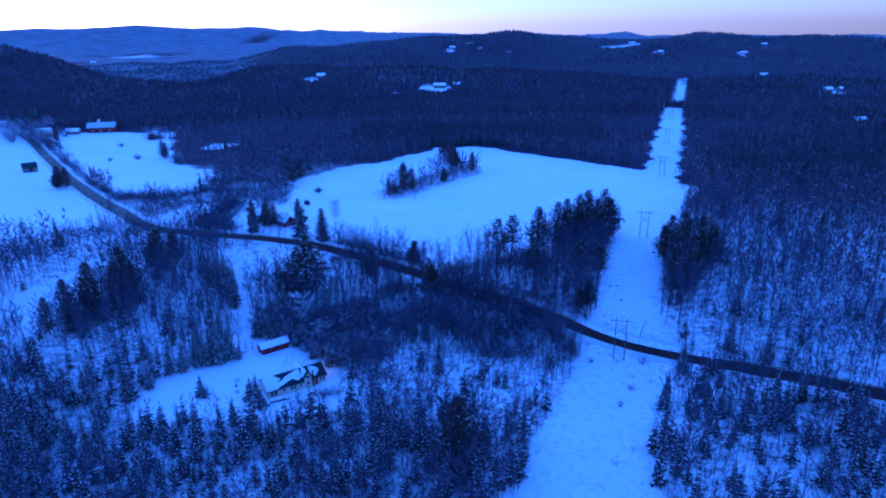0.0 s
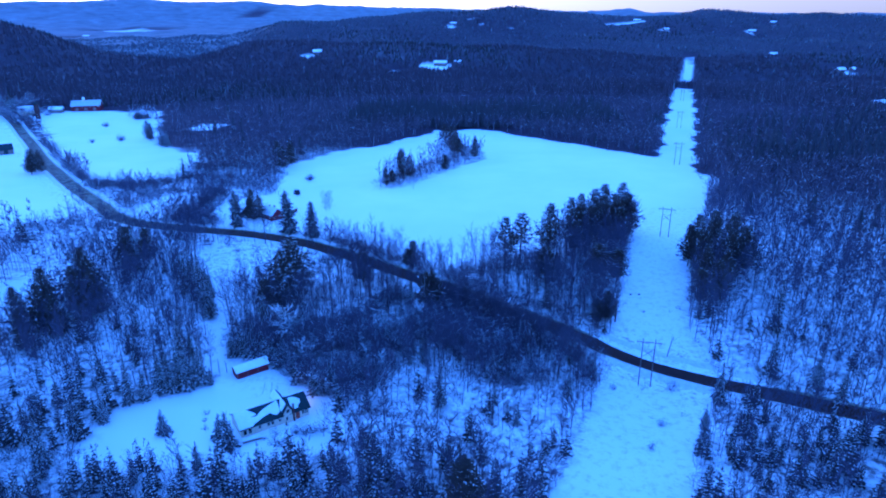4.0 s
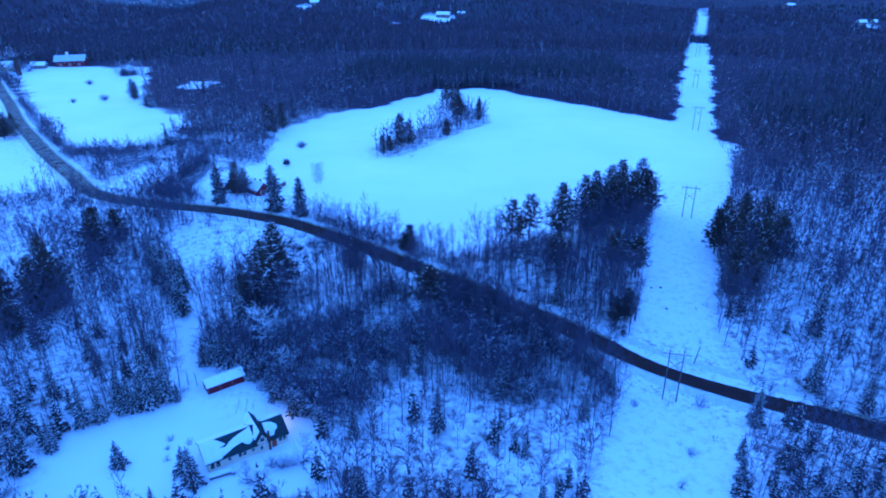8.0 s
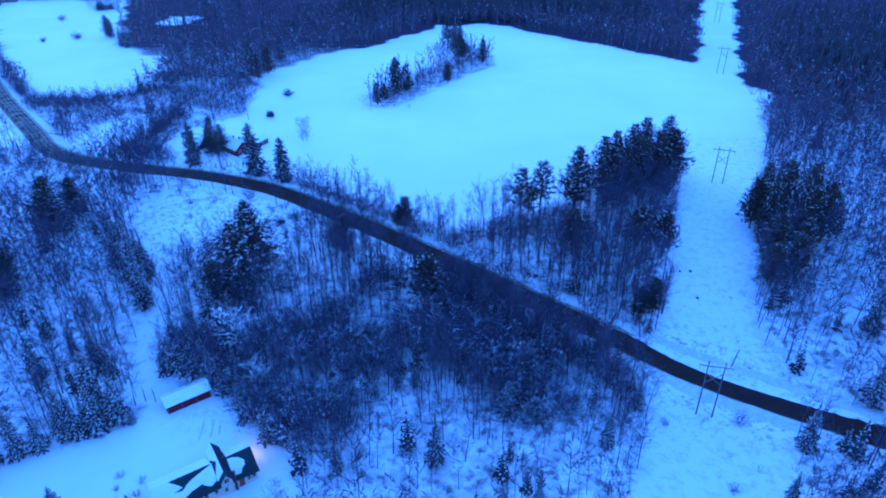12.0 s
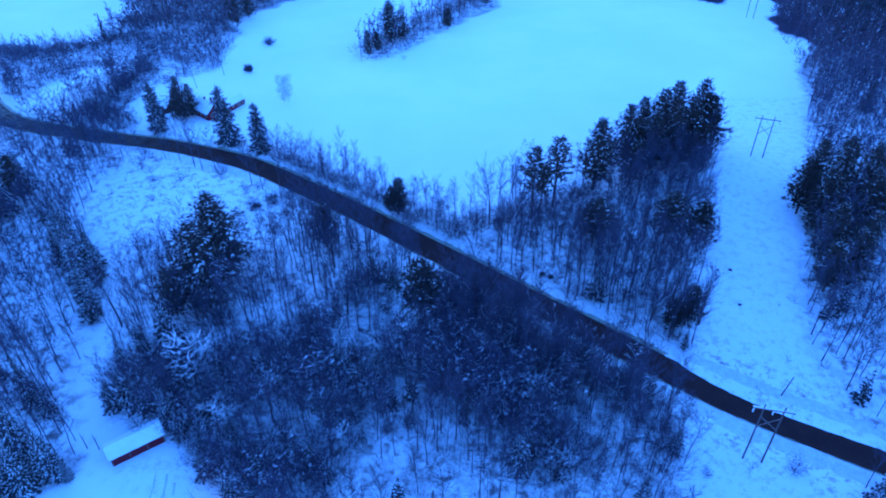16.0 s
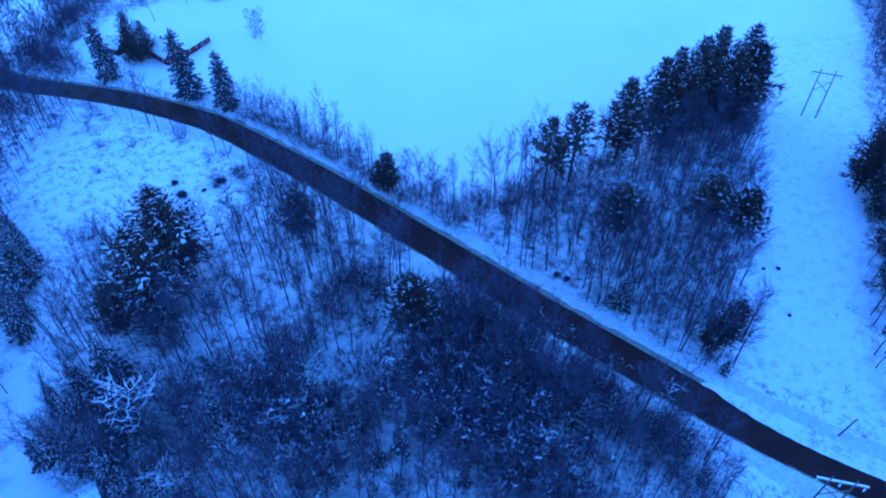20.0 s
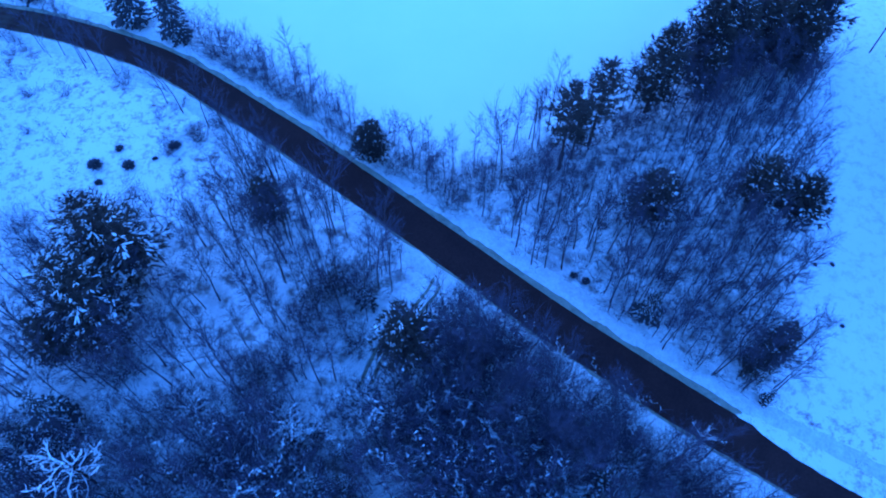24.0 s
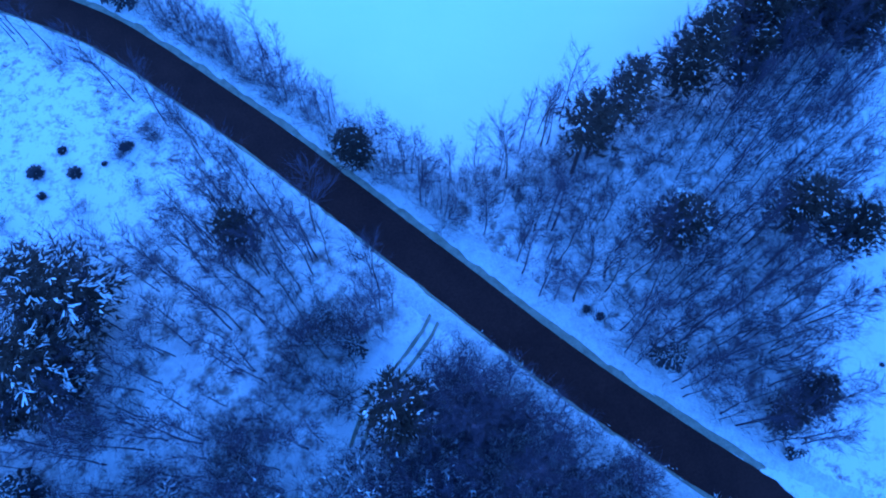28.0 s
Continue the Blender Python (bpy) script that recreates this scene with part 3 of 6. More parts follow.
ribbon("road_shoulder_north", ROAD, [-3.2, -3.5, -3.9, -4.5], [0.06, 0.12, 0.12, 0.10], SLUSH, "wide strip of grey sanded slush along the road edge", "road edge", wobble=0.12, seed=2)
ribbon("road_shoulder_south", ROAD, [3.75, 3.5, 3.35, 3.2], [0.12, 0.15, 0.15, 0.06], SLUSH, "narrow strip of grey sanded slush along the road edge", "road edge", wobble=0.08, seed=3)
ribbon("snow_bank_north", ROAD, [-4.2, -4.7, -5.5, -6.6, -7.8], [0.08, 0.15, 0.17, 0.06, -0.15], BANK, "low ploughed snow bank beside the road", "snow bank", wobble=0.15, seed=4)
ribbon("snow_bank_south", ROAD, [6.6, 5.6, 4.7, 4.0, 3.6], [-0.15, 0.08, 0.30, 0.28, 0.12], BANK, "low ploughed snow bank beside the road", "snow bank", wobble=0.15, seed=5)


# ---- trees ----
def spin(d, up, turn):
    """A direction from a bearing and a slope."""
    return Vector((math.cos(turn) * math.cos(up), math.sin(turn) * math.cos(up), math.sin(up))) * d


def bare_tree(seed, tall, limbs, twigs, sides, snowy=0.3, broad=1.0, haze=0.024, rise=0.6, load=0.085, slim=1.0):
    """Soups of a leafless broadleaf: stem, branches and the snow that lies on them."""
    rng = random.Random(seed)
    stem, branch, snow = Soup(), Soup(), Soup()
    r0 = (0.0068 * tall + 0.014) * slim
    lean = rng.uniform(0, 6.28)
    p, way, pts = Vector((0, 0, -0.3)), Vector((0.05 * math.cos(lean), 0.05 * math.sin(lean), 1)), []
    n = 5 if sides > 3 else 2
    for k in range(n + 1):
        pts.append(p.copy())
        p = p + way.normalized() * (tall * 0.97 + 0.3) / n
        way += Vector((rng.gauss(0, 0.045), rng.gauss(0, 0.045), 0))
    if sides > 2:
        stem.tube(pts, [r0 * (1 - 0.9 * k / n) + 0.006 for k in range(n + 1)], sides, False)
    else:
        stem.blade(pts[0], pts[-1], r0 * 1.3, rng)

    def along(s):
        s = s * n
        k = min(int(s), n - 1)
        return pts[k].lerp(pts[k + 1], s - k)
    for k in range(limbs):
        s = 0.36 + 0.61 * (k + rng.random()) / limbs
        a, turn, up = along(s), rng.uniform(0, 6.28), rng.uniform(rise, rise + 0.6)
        size = broad * tall * (0.36 - 0.22 * s) * rng.uniform(0.7, 1.25)
        b = a + spin(size * 0.55, up, turn)
        c = b + spin(size * 0.5, min(up + rng.uniform(-0.2, 0.45), 1.4), turn + rng.uniform(-0.4, 0.4) * (2 if snowy > 0.8 else 1))
        rad = max(0.018, r0 * 0.30 * (1 - 0.75 * s))
        if sides > 4:
            branch.tube([a, b, c], [rad, rad * 0.62, rad * 0.25], 3, False)
        elif sides > 3:
            branch.spike(a, c, rad * 1.1)
        else:
            branch.blade(a, c, rad * 2.2, rng)
        if rng.random() < snowy:
            q = Vector((0, 0, rad * 1.1 + 0.01))
            (snow.tube([a.lerp(b, 0.1) + q, b + q, c + q], [0.8 * load, load, 0.4 * load], 3, False) if sides > 4 else snow.spike(a + q, c + q, 0.8 * load))
        if snowy > 0.8:
            for _ in range(3):
                o = b.lerp(c, rng.uniform(-0.4, 0.95)) + Vector((0, 0, rad + 0.02))
                snow.blob(tuple(o), rng.uniform(0.10, 0.30), rng.uniform(0.07, 0.15), 0.10, turn + rng.uniform(-0.5, 0.5), rng)
        for i in range(twigs):
            u = rng.uniform(0.1, 1.0)
            o = a.lerp(b, u * 2) if u < 0.5 else b.lerp(c, u * 2 - 1)
            e = o + spin(size * rng.uniform(0.3, 0.65), rng.uniform(0.25, 1.35), turn + rng.uniform(-1.3, 1.3))
            branch.blade(o, e, haze * rng.uniform(0.8, 1.5), rng)
            if rng.random() < snowy * 0.45:
                snow.blade(o + Vector((0, 0, 0.03)), e + Vector((0, 0, 0.03)), 0.6 * load, rng)
    return stem, branch, snow


def antler_tree(seed, tall):
    """A crooked, wide-limbed bare tree with a thick white line of snow on every branch."""
    rng = random.Random(seed)
    stem, branch, snow = Soup(), Soup(), Soup()
    stem.tube([(0, 0, -0.3), (0.15, 0.1, tall * 0.4), (0, 0.2, tall * 0.75), (0.2, 0.1, tall * 0.95)], [0.2, 0.16, 0.09, 0.03], 6)

    def limb(o, turn, up, long, rad, deep):
        pts, p = [o], o
        for _ in range(4):
            turn += rng.uniform(-0.55, 0.55)
            up = min(max(up + rng.uniform(-0.3, 0.35), -0.15), 0.9)
            p = p + spin(long / 4, up, turn)
            pts.append(p)
        branch.tube(pts, [rad, rad * 0.8, rad * 0.6, rad * 0.4, rad * 0.15], 3, False)
        lie = Vector((0, 0, rad + 0.05))
        fat = rng.uniform(0.06, 0.095) * (1.0, 0.8, 0.6)[deep]
        snow.tube([q + lie for q in pts], [fat * rng.uniform(0.7, 1.1) for _ in range(4)] + [0.03], 4)
        for k in (1, 2, 3, 3) if deep < 2 else ():
            if rng.random() < 0.9 - 0.3 * deep:
                limb(pts[k], turn + rng.choice((-1, 1)) * rng.uniform(0.5, 1.2), up + rng.uniform(-0.2, 0.3), long * rng.uniform(0.3, 0.55), rad * 0.5, deep + 1)
        for _ in range(4):
            q = pts[rng.randrange(1, 5)]
            branch.blade(q, q + spin(rng.uniform(0.5, 1.3), rng.uniform(0, 1.2), turn + rng.uniform(-1.5, 1.5)), 0.016, rng)
    for k in range(13):
        h = 0.4 + 0.55 * k / 13
        limb(Vector((0.05, 0.12, tall * h)), 6.283 * (k * 0.382) + rng.uniform(-0.4, 0.4), rng.uniform(0.1, 0.6), tall * rng.uniform(0.36, 0.56) * (1.2 - 0.5 * h), 0.06, 0)
    return stem, branch, snow


def frosted_tree(seed, tall):
    """A slim oval tree whose fine twigs are white with frost."""
    rng = random.Random(seed)
    stem, crown = Soup(), Soup()
    for lx, h in ((-1.1, 0.95), (1.1, 1.0)):
        stem.tube([(lx * 0.6, 0, -0.3), (lx * 0.9, 0, tall * 0.4), (lx, 0.1, tall * h)], [0.12, 0.08, 0.02], 5)
        for k in range(64):
            t = 0.06 + 0.92 * (k + rng.random()) / 64
            o = Vector((lx * (0.6 + 0.4 * t), 0.05, tall * h * t))
            size = tall * 0.24 * math.sin(math.pi * (0.2 + 0.7 * t)) ** 0.5 * rng.uniform(0.7, 1.2)
            turn, up = rng.uniform(0, 6.28), rng.uniform(0.2, 0.85)
            e = o + spin(size, up, turn)
            crown.spike(o, e, 0.022)
            for _ in range(15):
                q = o.lerp(e, rng.uniform(0.2, 1))
                crown.blade(q, q + spin(size * rng.uniform(0.25, 0.5), rng.uniform(-0.1, 1.2), turn + rng.uniform(-1.4, 1.4)), 0.03, rng)
    return stem, crown


def spruce_tree(seed, tall, whorls, spokes, wide=0.24, snowy=0.45, spray=4, lump=True, taper=0.8):
    rng = random.Random(seed)
    stem, leaf, snow = Soup(), Soup(), Soup()
    stem.tube([(0, 0, -0.3), (0, 0, tall * 0.5), (0, 0, tall)], [0.016 * tall, 0.010 * tall, 0.01], 5 if lump else 3, False)
    for k in range(whorls):
        s = (k + 0.4) / whorls
        z, reach = tall * (0.05 + 0.93 * s), tall * wide * (1 - s) ** taper + 0.15
        for j in range(spokes if s < 0.7 else spokes - 2):
            turn = 6.283 * (j + rng.uniform(-0.35, 0.35)) / spokes + k * 0.9
            size = reach * rng.uniform(0.6, 1.2)
            droop = rng.uniform(-0.45, -0.05) + 0.45 * s
            a = Vector((0, 0, z + rng.uniform(-0.2, 0.2)))
            b = a + spin(size, droop, turn)
            cross = Vector((-math.sin(turn), math.cos(turn), 0))
            broad = size * rng.uniform(0.34, 0.5)
            for i in range(spray):
                u0, u1 = i / spray, (i + 1.25) / spray
                o, e = a.lerp(b, u0), a.lerp(b, min(u1, 1.06))
                w = broad * (1 - 0.6 * u0)
                for sgn in (-1, 1):
                    t = e + cross * sgn * w * rng.uniform(0.7, 1.2) + Vector((0, 0, -w * rng.uniform(0.1, 0.7)))
                    leaf.add([tuple(o), tuple(e), tuple(t)], [(0, 1, 2)])
                    if lump and rng.random() < snowy * 0.8:
                        u = Vector((0, 0, 0.10))
                        snow.add([tuple(o.lerp(t, rng.uniform(0.25, 0.8)) + u), tuple(e.lerp(t, rng.uniform(0.2, 0.75)) + u), tuple(o.lerp(t, 1.04) + u)], [(0, 1, 2)])
            if lump:
                leaf.spike(a.lerp(b, 0.2), b + Vector((0, 0, -0.15 * size)), broad * 0.4)
            else:
                leaf.blade(a.lerp(b, 0.1), b + Vector((0, 0, -0.35 * size)), broad * 0.7, rng)
            if rng.random() < snowy:
                q = a.lerp(b, rng.uniform(0.5, 0.9)) + Vector((0, 0, 0.06))
                if lump and rng.random() < 0.12:
                    snow.blob(tuple(q), size * rng.uniform(0.08, 0.2), broad * rng.uniform(0.12, 0.25), 0.06 + 0.03 * size, turn, rng)
                elif not lump:
                    o = spin(size * rng.uniform(0.16, 0.34), droop, turn)
                    snow.add([tuple(q - o * 0.8), tuple(q + cross * broad * rng.uniform(0.3, 0.65)), tuple(q + o + Vector((0, 0, 0.1))), tuple(q - cross * broad * rng.uniform(0.3, 0.65))], [(0, 3, 2), (0, 2, 1)])
    leaf.spike((0, 0, tall * 0.93), (0, 0, tall * 1.04), tall * 0.02)
    return stem, leaf, snow


def pine_tree(seed, tall, whorls, limbs, bare=0.35, wide=0.26, snowy=0.3, lump=1.0, loose=0.16, point=0.72, tufts=7, blades=5):
    """A white pine: layered limbs that end in spiky tufts of needles."""
    rng = random.Random(seed)
    stem, leaf, snow = Soup(), Soup(), Soup()
    sway = rng.uniform(0, 6.28)
    top = Vector((0.4 * math.cos(sway), 0.4 * math.sin(sway), tall))
    mid = Vector((0.25 * math.cos(sway + 1), 0.25 * math.sin(sway + 1), tall * 0.5))
    stem.tube([(0, 0, -0.3), mid, top], [0.017 * tall, 0.012 * tall, 0.03], 6)
    for k in range(whorls):
        s = (k + 0.2) / whorls
        z = tall * (bare + (1 - bare) * s * 0.97)
        reach = tall * wide * (1 - s) ** point * (0.62 + 0.38 * min(1, s * 3.5)) * rng.uniform(0.85, 1.15) + 0.3
        o = (Vector((0, 0, 0)).lerp(mid, z / tall * 2) if z < tall / 2 else mid.lerp(top, z / tall * 2 - 1))
        o.z = z
        for j in range(limbs):
            turn = 6.283 * (j + rng.uniform(-0.45, 0.45)) / limbs + k * 1.1
            size = reach * rng.choice((0.7, 0.85, 0.95, 1.0, 1.08, 1.18))
            rise = rng.uniform(-0.15, 0.2) + 0.35 * s
            b = o + spin(size * 0.6, rise, turn)
            c = b + spin(size * 0.45, rise + rng.uniform(0.1, 0.5), turn + rng.uniform(-0.3, 0.3))
            stem.spike(o, c, 0.05 + 0.004 * tall * (1 - s))
            for i in range(tufts):
                u = 0.2 + 0.8 * (i + rng.random()) / tufts
                spread = loose * size * (1.2 - 0.5 * u)
                q = (o.lerp(b, u / 0.6) if u < 0.6 else b.lerp(c, (u - 0.6) / 0.4)) + Vector((rng.gauss(0, spread), rng.gauss(0, spread), rng.gauss(0, 0.25 * spread)))
                end = u > 0.7
                long = (0.08 * size + 0.44) * rng.uniform(0.8, 1.35) * (1.3 if end else 1) * (1.25 if loose < 0.1 else 1)
                for _ in range(blades):
                    tip = q + spin(long, rng.uniform(-0.4, 0.95), turn + rng.uniform(-0.9, 0.9) * (1 if end else 1.8))
                    away = Vector((rng.gauss(0, 1), rng.gauss(0, 1), rng.gauss(0, 0.5))).normalized() * long * (0.10 if end else 0.20)
                    leaf.add([tuple(q - away), tuple(q + away), tuple(tip)], [(0, 1, 2)])
                if rng.random() < snowy:
                    lie = q + Vector((0, 0, long * 0.35))
                    for _ in range(rng.randrange(2, 5)):
                        w = turn + rng.uniform(-1.0, 1.0)
                        e = lie + spin(long * rng.uniform(0.4, 1.1), rng.uniform(-0.1, 0.3), w)
                        snow.blob(tuple(lie.lerp(e, 0.7)), lump * long * rng.uniform(0.08, 0.32), lump ** 0.3 * long * rng.uniform(0.05, 0.10), 0.05, w, rng)
    return stem, leaf, snow


def bush(seed, tall, stems, twigs, thick=0.05, snowy=0.0, steep=0.35):
    """A leafless bush; with snow, the white twigs are gathered apart."""
    rng = random.Random(seed)
    wood, snow = Soup(), Soup()
    for k in range(stems):
        turn, up = rng.uniform(0, 6.28), rng.uniform(steep, 1.5)
        o = spin(rng.uniform(0, 0.25) * tall, 0, turn)
        c = o + spin(tall * rng.uniform(0.6, 1.1), up, turn)
        wood.blade(o, c, thick, rng)
        for _ in range(twigs):
            q = o.lerp(c, rng.uniform(0.3, 0.95))
            e = q + spin(tall * rng.uniform(0.2, 0.45), rng.uniform(0.2, 1.3), turn + rng.uniform(-1.8, 1.8))
            wood.blade(q, e, thick * 0.75, rng)
            if rng.random() < snowy:
                for _ in range(3):
                    o = q.lerp(e, rng.uniform(0.3, 1.0)) + Vector((0, 0, 0.04))
                    snow.blade(o, o + spin(0.075 * tall * rng.uniform(0.4, 1.5), rng.uniform(-0.2, 0.5), rng.uniform(0, 6.28)), 0.010 * tall, rng)
    return (wood, snow) if snowy else wood


def needle_ball(seed, r, spikes):
    """A clipped, dense evergreen shrub."""
    rng = random.Random(seed)
    leaf = Soup()
    for _ in range(spikes):
        d = Vector((rng.gauss(0, 1), rng.gauss(0, 1), abs(rng.gauss(0, 1)) * 0.9)).normalized()
        o = Vector((0, 0, r * 0.25)) + d * r * 0.35
        leaf.spike(o, o + d * r * rng.uniform(0.5, 0.8), r * 0.16)
    return leaf


# one master of each kind, out of which the standing trees are copied
def master(name, soups, mats, names, label, category, group):
    root = empty(name, Matrix(), label, category, group)
    for s, m, n in zip(soups, mats, names):
        if s.n:
            tagged(soup_part(n, s, m, root), kind="stuff" if n == "snow_load" else "")
    return root


PINES = [master("white_pine", pine_tree(10 + k, h, w, l, bare, wide, sn, {4: 1.9, 5: 1.3}.get(k, 1.0), 0.07 if k == 7 else 0.16, 0.95 if k == 4 else 0.72), (BARK, NEEDLE, LOAD), ("trunk", "crown", "snow_load"),
                "tall dark-green white pine dusted with snow", "pine tree", "white pines") for k, (h, w, l, bare, wide, sn) in
         enumerate([(20, 18, 10, 0.14, 0.28, 0.10), (20, 18, 10, 0.08, 0.30, 0.10), (20, 14, 8, 0.38, 0.225, 0.04), (14, 15, 10, 0.16, 0.31, 0.06), (20, 21, 12, 0.10, 0.41, 0.16), (14, 15, 11, 0.3, 0.36, 0.08), (22, 20, 10, 0.05, 0.33, 0.03), (20, 9, 6, 0.42, 0.225, 0.04)])]
SPRUCES = [master("spruce", spruce_tree(30 + k, 12, wh, sp, wide, sn, taper=0.38 if k == 3 else 0.8), (BARK, SPRUCE, LOAD), ("trunk", "crown", "snow_load"),
                  "dark conical spruce with snow on its boughs", "spruce tree", "spruces") for k, (wh, sp, wide, sn) in
           enumerate([(19, 9, 0.17, 0.95), (21, 9, 0.145, 0.9), (15, 10, 0.25, 0.85), (24, 11, 0.195, 0.5)])]
BARES = [master("bare_tree", bare_tree(50 + k, h, li + 8, 19, 5, sn, br, 0.013), (BARK, TWIG, LOAD), ("trunk", "crown", "snow_load"),
                "leafless grey hardwood tree with thin twigs", "bare tree", "bare trees") for k, (h, li, sn, br) in
         enumerate([(15, 14, 0.0, 0.9), (16, 12, 0.0, 0.8), (14, 14, 0.0, 1.0), (10, 15, 0.0, 1.25), (15, 12, 0.0, 0.8)])]
SAPLING = master("snowy_sapling", spruce_tree(39, 12, 15, 9, 0.22, 1.25), (BARK, SPRUCE, LOAD), ("trunk", "crown", "snow_load"),
                 "small evergreen sapling heavily dusted with snow", "spruce tree", "spruces")
SNOWY = master("snowy_tree", bare_tree(71, 11, 15, 10, 5, 0.9, 1.4, 0.024, 0.15, 0.062), (BARK, TWIG, LOAD), ("trunk", "crown", "snow_load"),
               "leafless tree with thick snow on every branch", "bare tree", "bare trees")
ANTLER = master("snow_laden_tree", antler_tree(74, 11), (BARK, TWIG, LOAD), ("trunk", "crown", "snow_load"),
                "crooked leafless tree with thick white snow along its limbs", "bare tree", "bare trees")


def stand(root, x, y, tall, own, rng, label=""):
    s = tall / own
    m = Matrix.LocRotScale((x, y, float(height(x, y))), Euler((rng.gauss(0, 0.02), rng.gauss(0, 0.02), rng.uniform(0, 6.28))), None)
    ob = copy_thing(root, m)
    ob.scale = (s * rng.uniform(0.92, 1.08), s * rng.uniform(0.92, 1.08), s)
    if label:
        ob["label"] = label
    return ob


def drop_master(root):
    for o in (*root.children_recursive, root):
        bpy.data.objects.remove(o)


# places of the tall conifers: x, y, height, kind
PINES_SPINNEY = [(20.3, 244, 20, 7), (26.3, 249.9, 20, 7), (22.6, 246.4, 14, 7), (37.9, 258.1, 21, 0), (47.5, 267, 20, 1), (52.3, 271.5, 20, 0), (57, 274.5, 21, 1), (62.5, 276, 22, 0),
                 (68.5, 277, 22, 1), (50.5, 264.6, 17, 0), (60.1, 269.1, 18, 1), (65.5, 271.3, 19, 1), (71.5, 274.3, 18, 3), (55, 267.5, 17, 1), (66, 266, 15, 3), (48, 260, 13, 3), (33.2, 231.9, 14, 5), (50.6, 234.5, 14, 5), (57.3, 231.2, 13.5, 5),
                 (48.6, 208.4, 10.5, 3), (45.4, 206.6, 9, 3), (50.2, 210.5, 8.5, 3)]
PINES_EAST = [(90.8, 250.8, 18, 1), (95.2, 246.5, 21, 0), (100.3, 244.9, 21, 1), (84.4, 227.7, 16, 1), (90.5, 224.8, 16, 0), (87.8, 237.7, 18, 1), (96.9, 235.8, 18, 1), (103.7, 239.5, 18, 0), (81, 217.8, 13, 3),
              (86.8, 219.4, 15, 1), (86.3, 245.7, 16, 3)]
PINES_WEST = [(-117.5, 220, 18, 6), (-112.5, 215, 16.5, 6), (-108.5, 209.5, 15, 6), (-116, 211.5, 15.5, 6), (-111, 204, 13, 6), (-121.5, 204, 18, 6), (-118, 197.5, 15, 6), (-125, 197, 15, 6), (-113, 195, 12, 6),
              (-118, 187, 12.5, 6), (-125, 186, 13, 0), (-113, 240, 15, 3), (-111, 251, 14, 3), (-117, 247, 16, 3)]
PINES_FIELD = [(-86.2, 302.2, 14.5, 6), (-84.2, 304.2, 11, 6), (-88.3, 303.5, 10, 6), (-26, 385, 18, 4), (-21.5, 390, 13, 1), (-33, 364, 11, 0), (-30, 370, 9, 3), (-2, 405, 10, 3), (3.6, 436, 19, 2), (6, 441, 16, 2), (17.4, 453, 14, 1),
               (-3, 490, 18, 2), (1, 497, 16, 1), (5, 505, 15, 0), (-247, 402, 15, 1), (-243, 405, 14, 1), (-249, 408, 14, 1), (-245, 399, 12, 3), (-400, 664, 14, 1), (-392, 676, 12, 1), (-428, 668, 16, 1), (-441, 690, 17, 1), (-238, 540, 15, 1), (-233, 532, 14, 1), (-105, 420, 17, 1), (-99, 410, 15, 0),
               (-98, 427, 16, 1)]
PINES_SOUTH = [(-29, 231.8, 12.5, 3), (-12.8, 245.3, 11, 3), (-15, 247.5, 7.5, 3), (-5.6, 206.8, 15.5, 5), (-50.3, 222, 22, 4), (-51.6, 213, 20.5, 4), (-50, 209, 12, 4), (-55.5, 207, 13, 3), (2.8, 117, 20, 6)]
SPRUCES_EAST = [(86.5, 179.3, 14, 1), (68.7, 169, 12, 0), (57.3, 149.2, 8, 0), (60.2, 156.3, 7, 0), (96.9, 200.4, 17, 1), (90.2, 120.6, 12, 1), (96.5, 164.8, 10.5, 0), (78.4, 136.2, 9, 0),
                (79.1, 113, 8, 0), (59.1, 112.1, 7, 0), (68.4, 152.6, 9, 2), (93.7, 171, 11.5, 0)]
SPRUCES_ROADSIDE = [(-91, 293, 16, 3), (-66, 283.7, 18.5, 3), (-55.5, 279, 15.5, 3), (31.2, 215, 8, 2), (-78.6, 216, 18, 0), (-81, 222, 15, 0), (-72.5, 206, 14, 1),
                    (-77, 219.5, 12, 1), (-83.5, 225, 13, 1), (-86.5, 228, 14, 0), (-89.5, 231, 12, 1), (-92.5, 234.5, 12, 0), (-82.5, 220, 12, 0), (-87.5, 224, 12, 1), (-96, 238.5, 11, 1), (-84, 229, 9, 0), (-79.5, 223.5, 9, 2),
                    (-75, 210, 14, 0), (-112, 245, 17, 0), (-120, 250, 14, 0), (-172.5, 274.5, 13, 2), (-186, 276, 8, 0), (-150, 387, 12, 1), (-212, 503, 15, 1), (-207, 500, 14, 0),
                    (-209, 508, 12, 0), (-17, 220, 7, 2), (-12, 216.5, 6, 2), (-200, 293, 9, 1)]
SPRUCES_SHED = [(-62.6, 169.8, 13, 0), (-59.8, 169, 5.5, 0), (-57, 195, 11, 0), (-60, 192, 9, 0), (-59, 183.5, 7, 2), (-56.5, 184, 8, 2), (-53.5, 183, 8.5, 2), (-51, 184.5, 9, 0),
                (-48, 181, 8, 2), (-45, 177.5, 6, 2), (-55.5, 189, 10, 2), (-38.5, 170, 6, 2), (-33, 165, 6, 2), (-53, 197, 13, 2)]
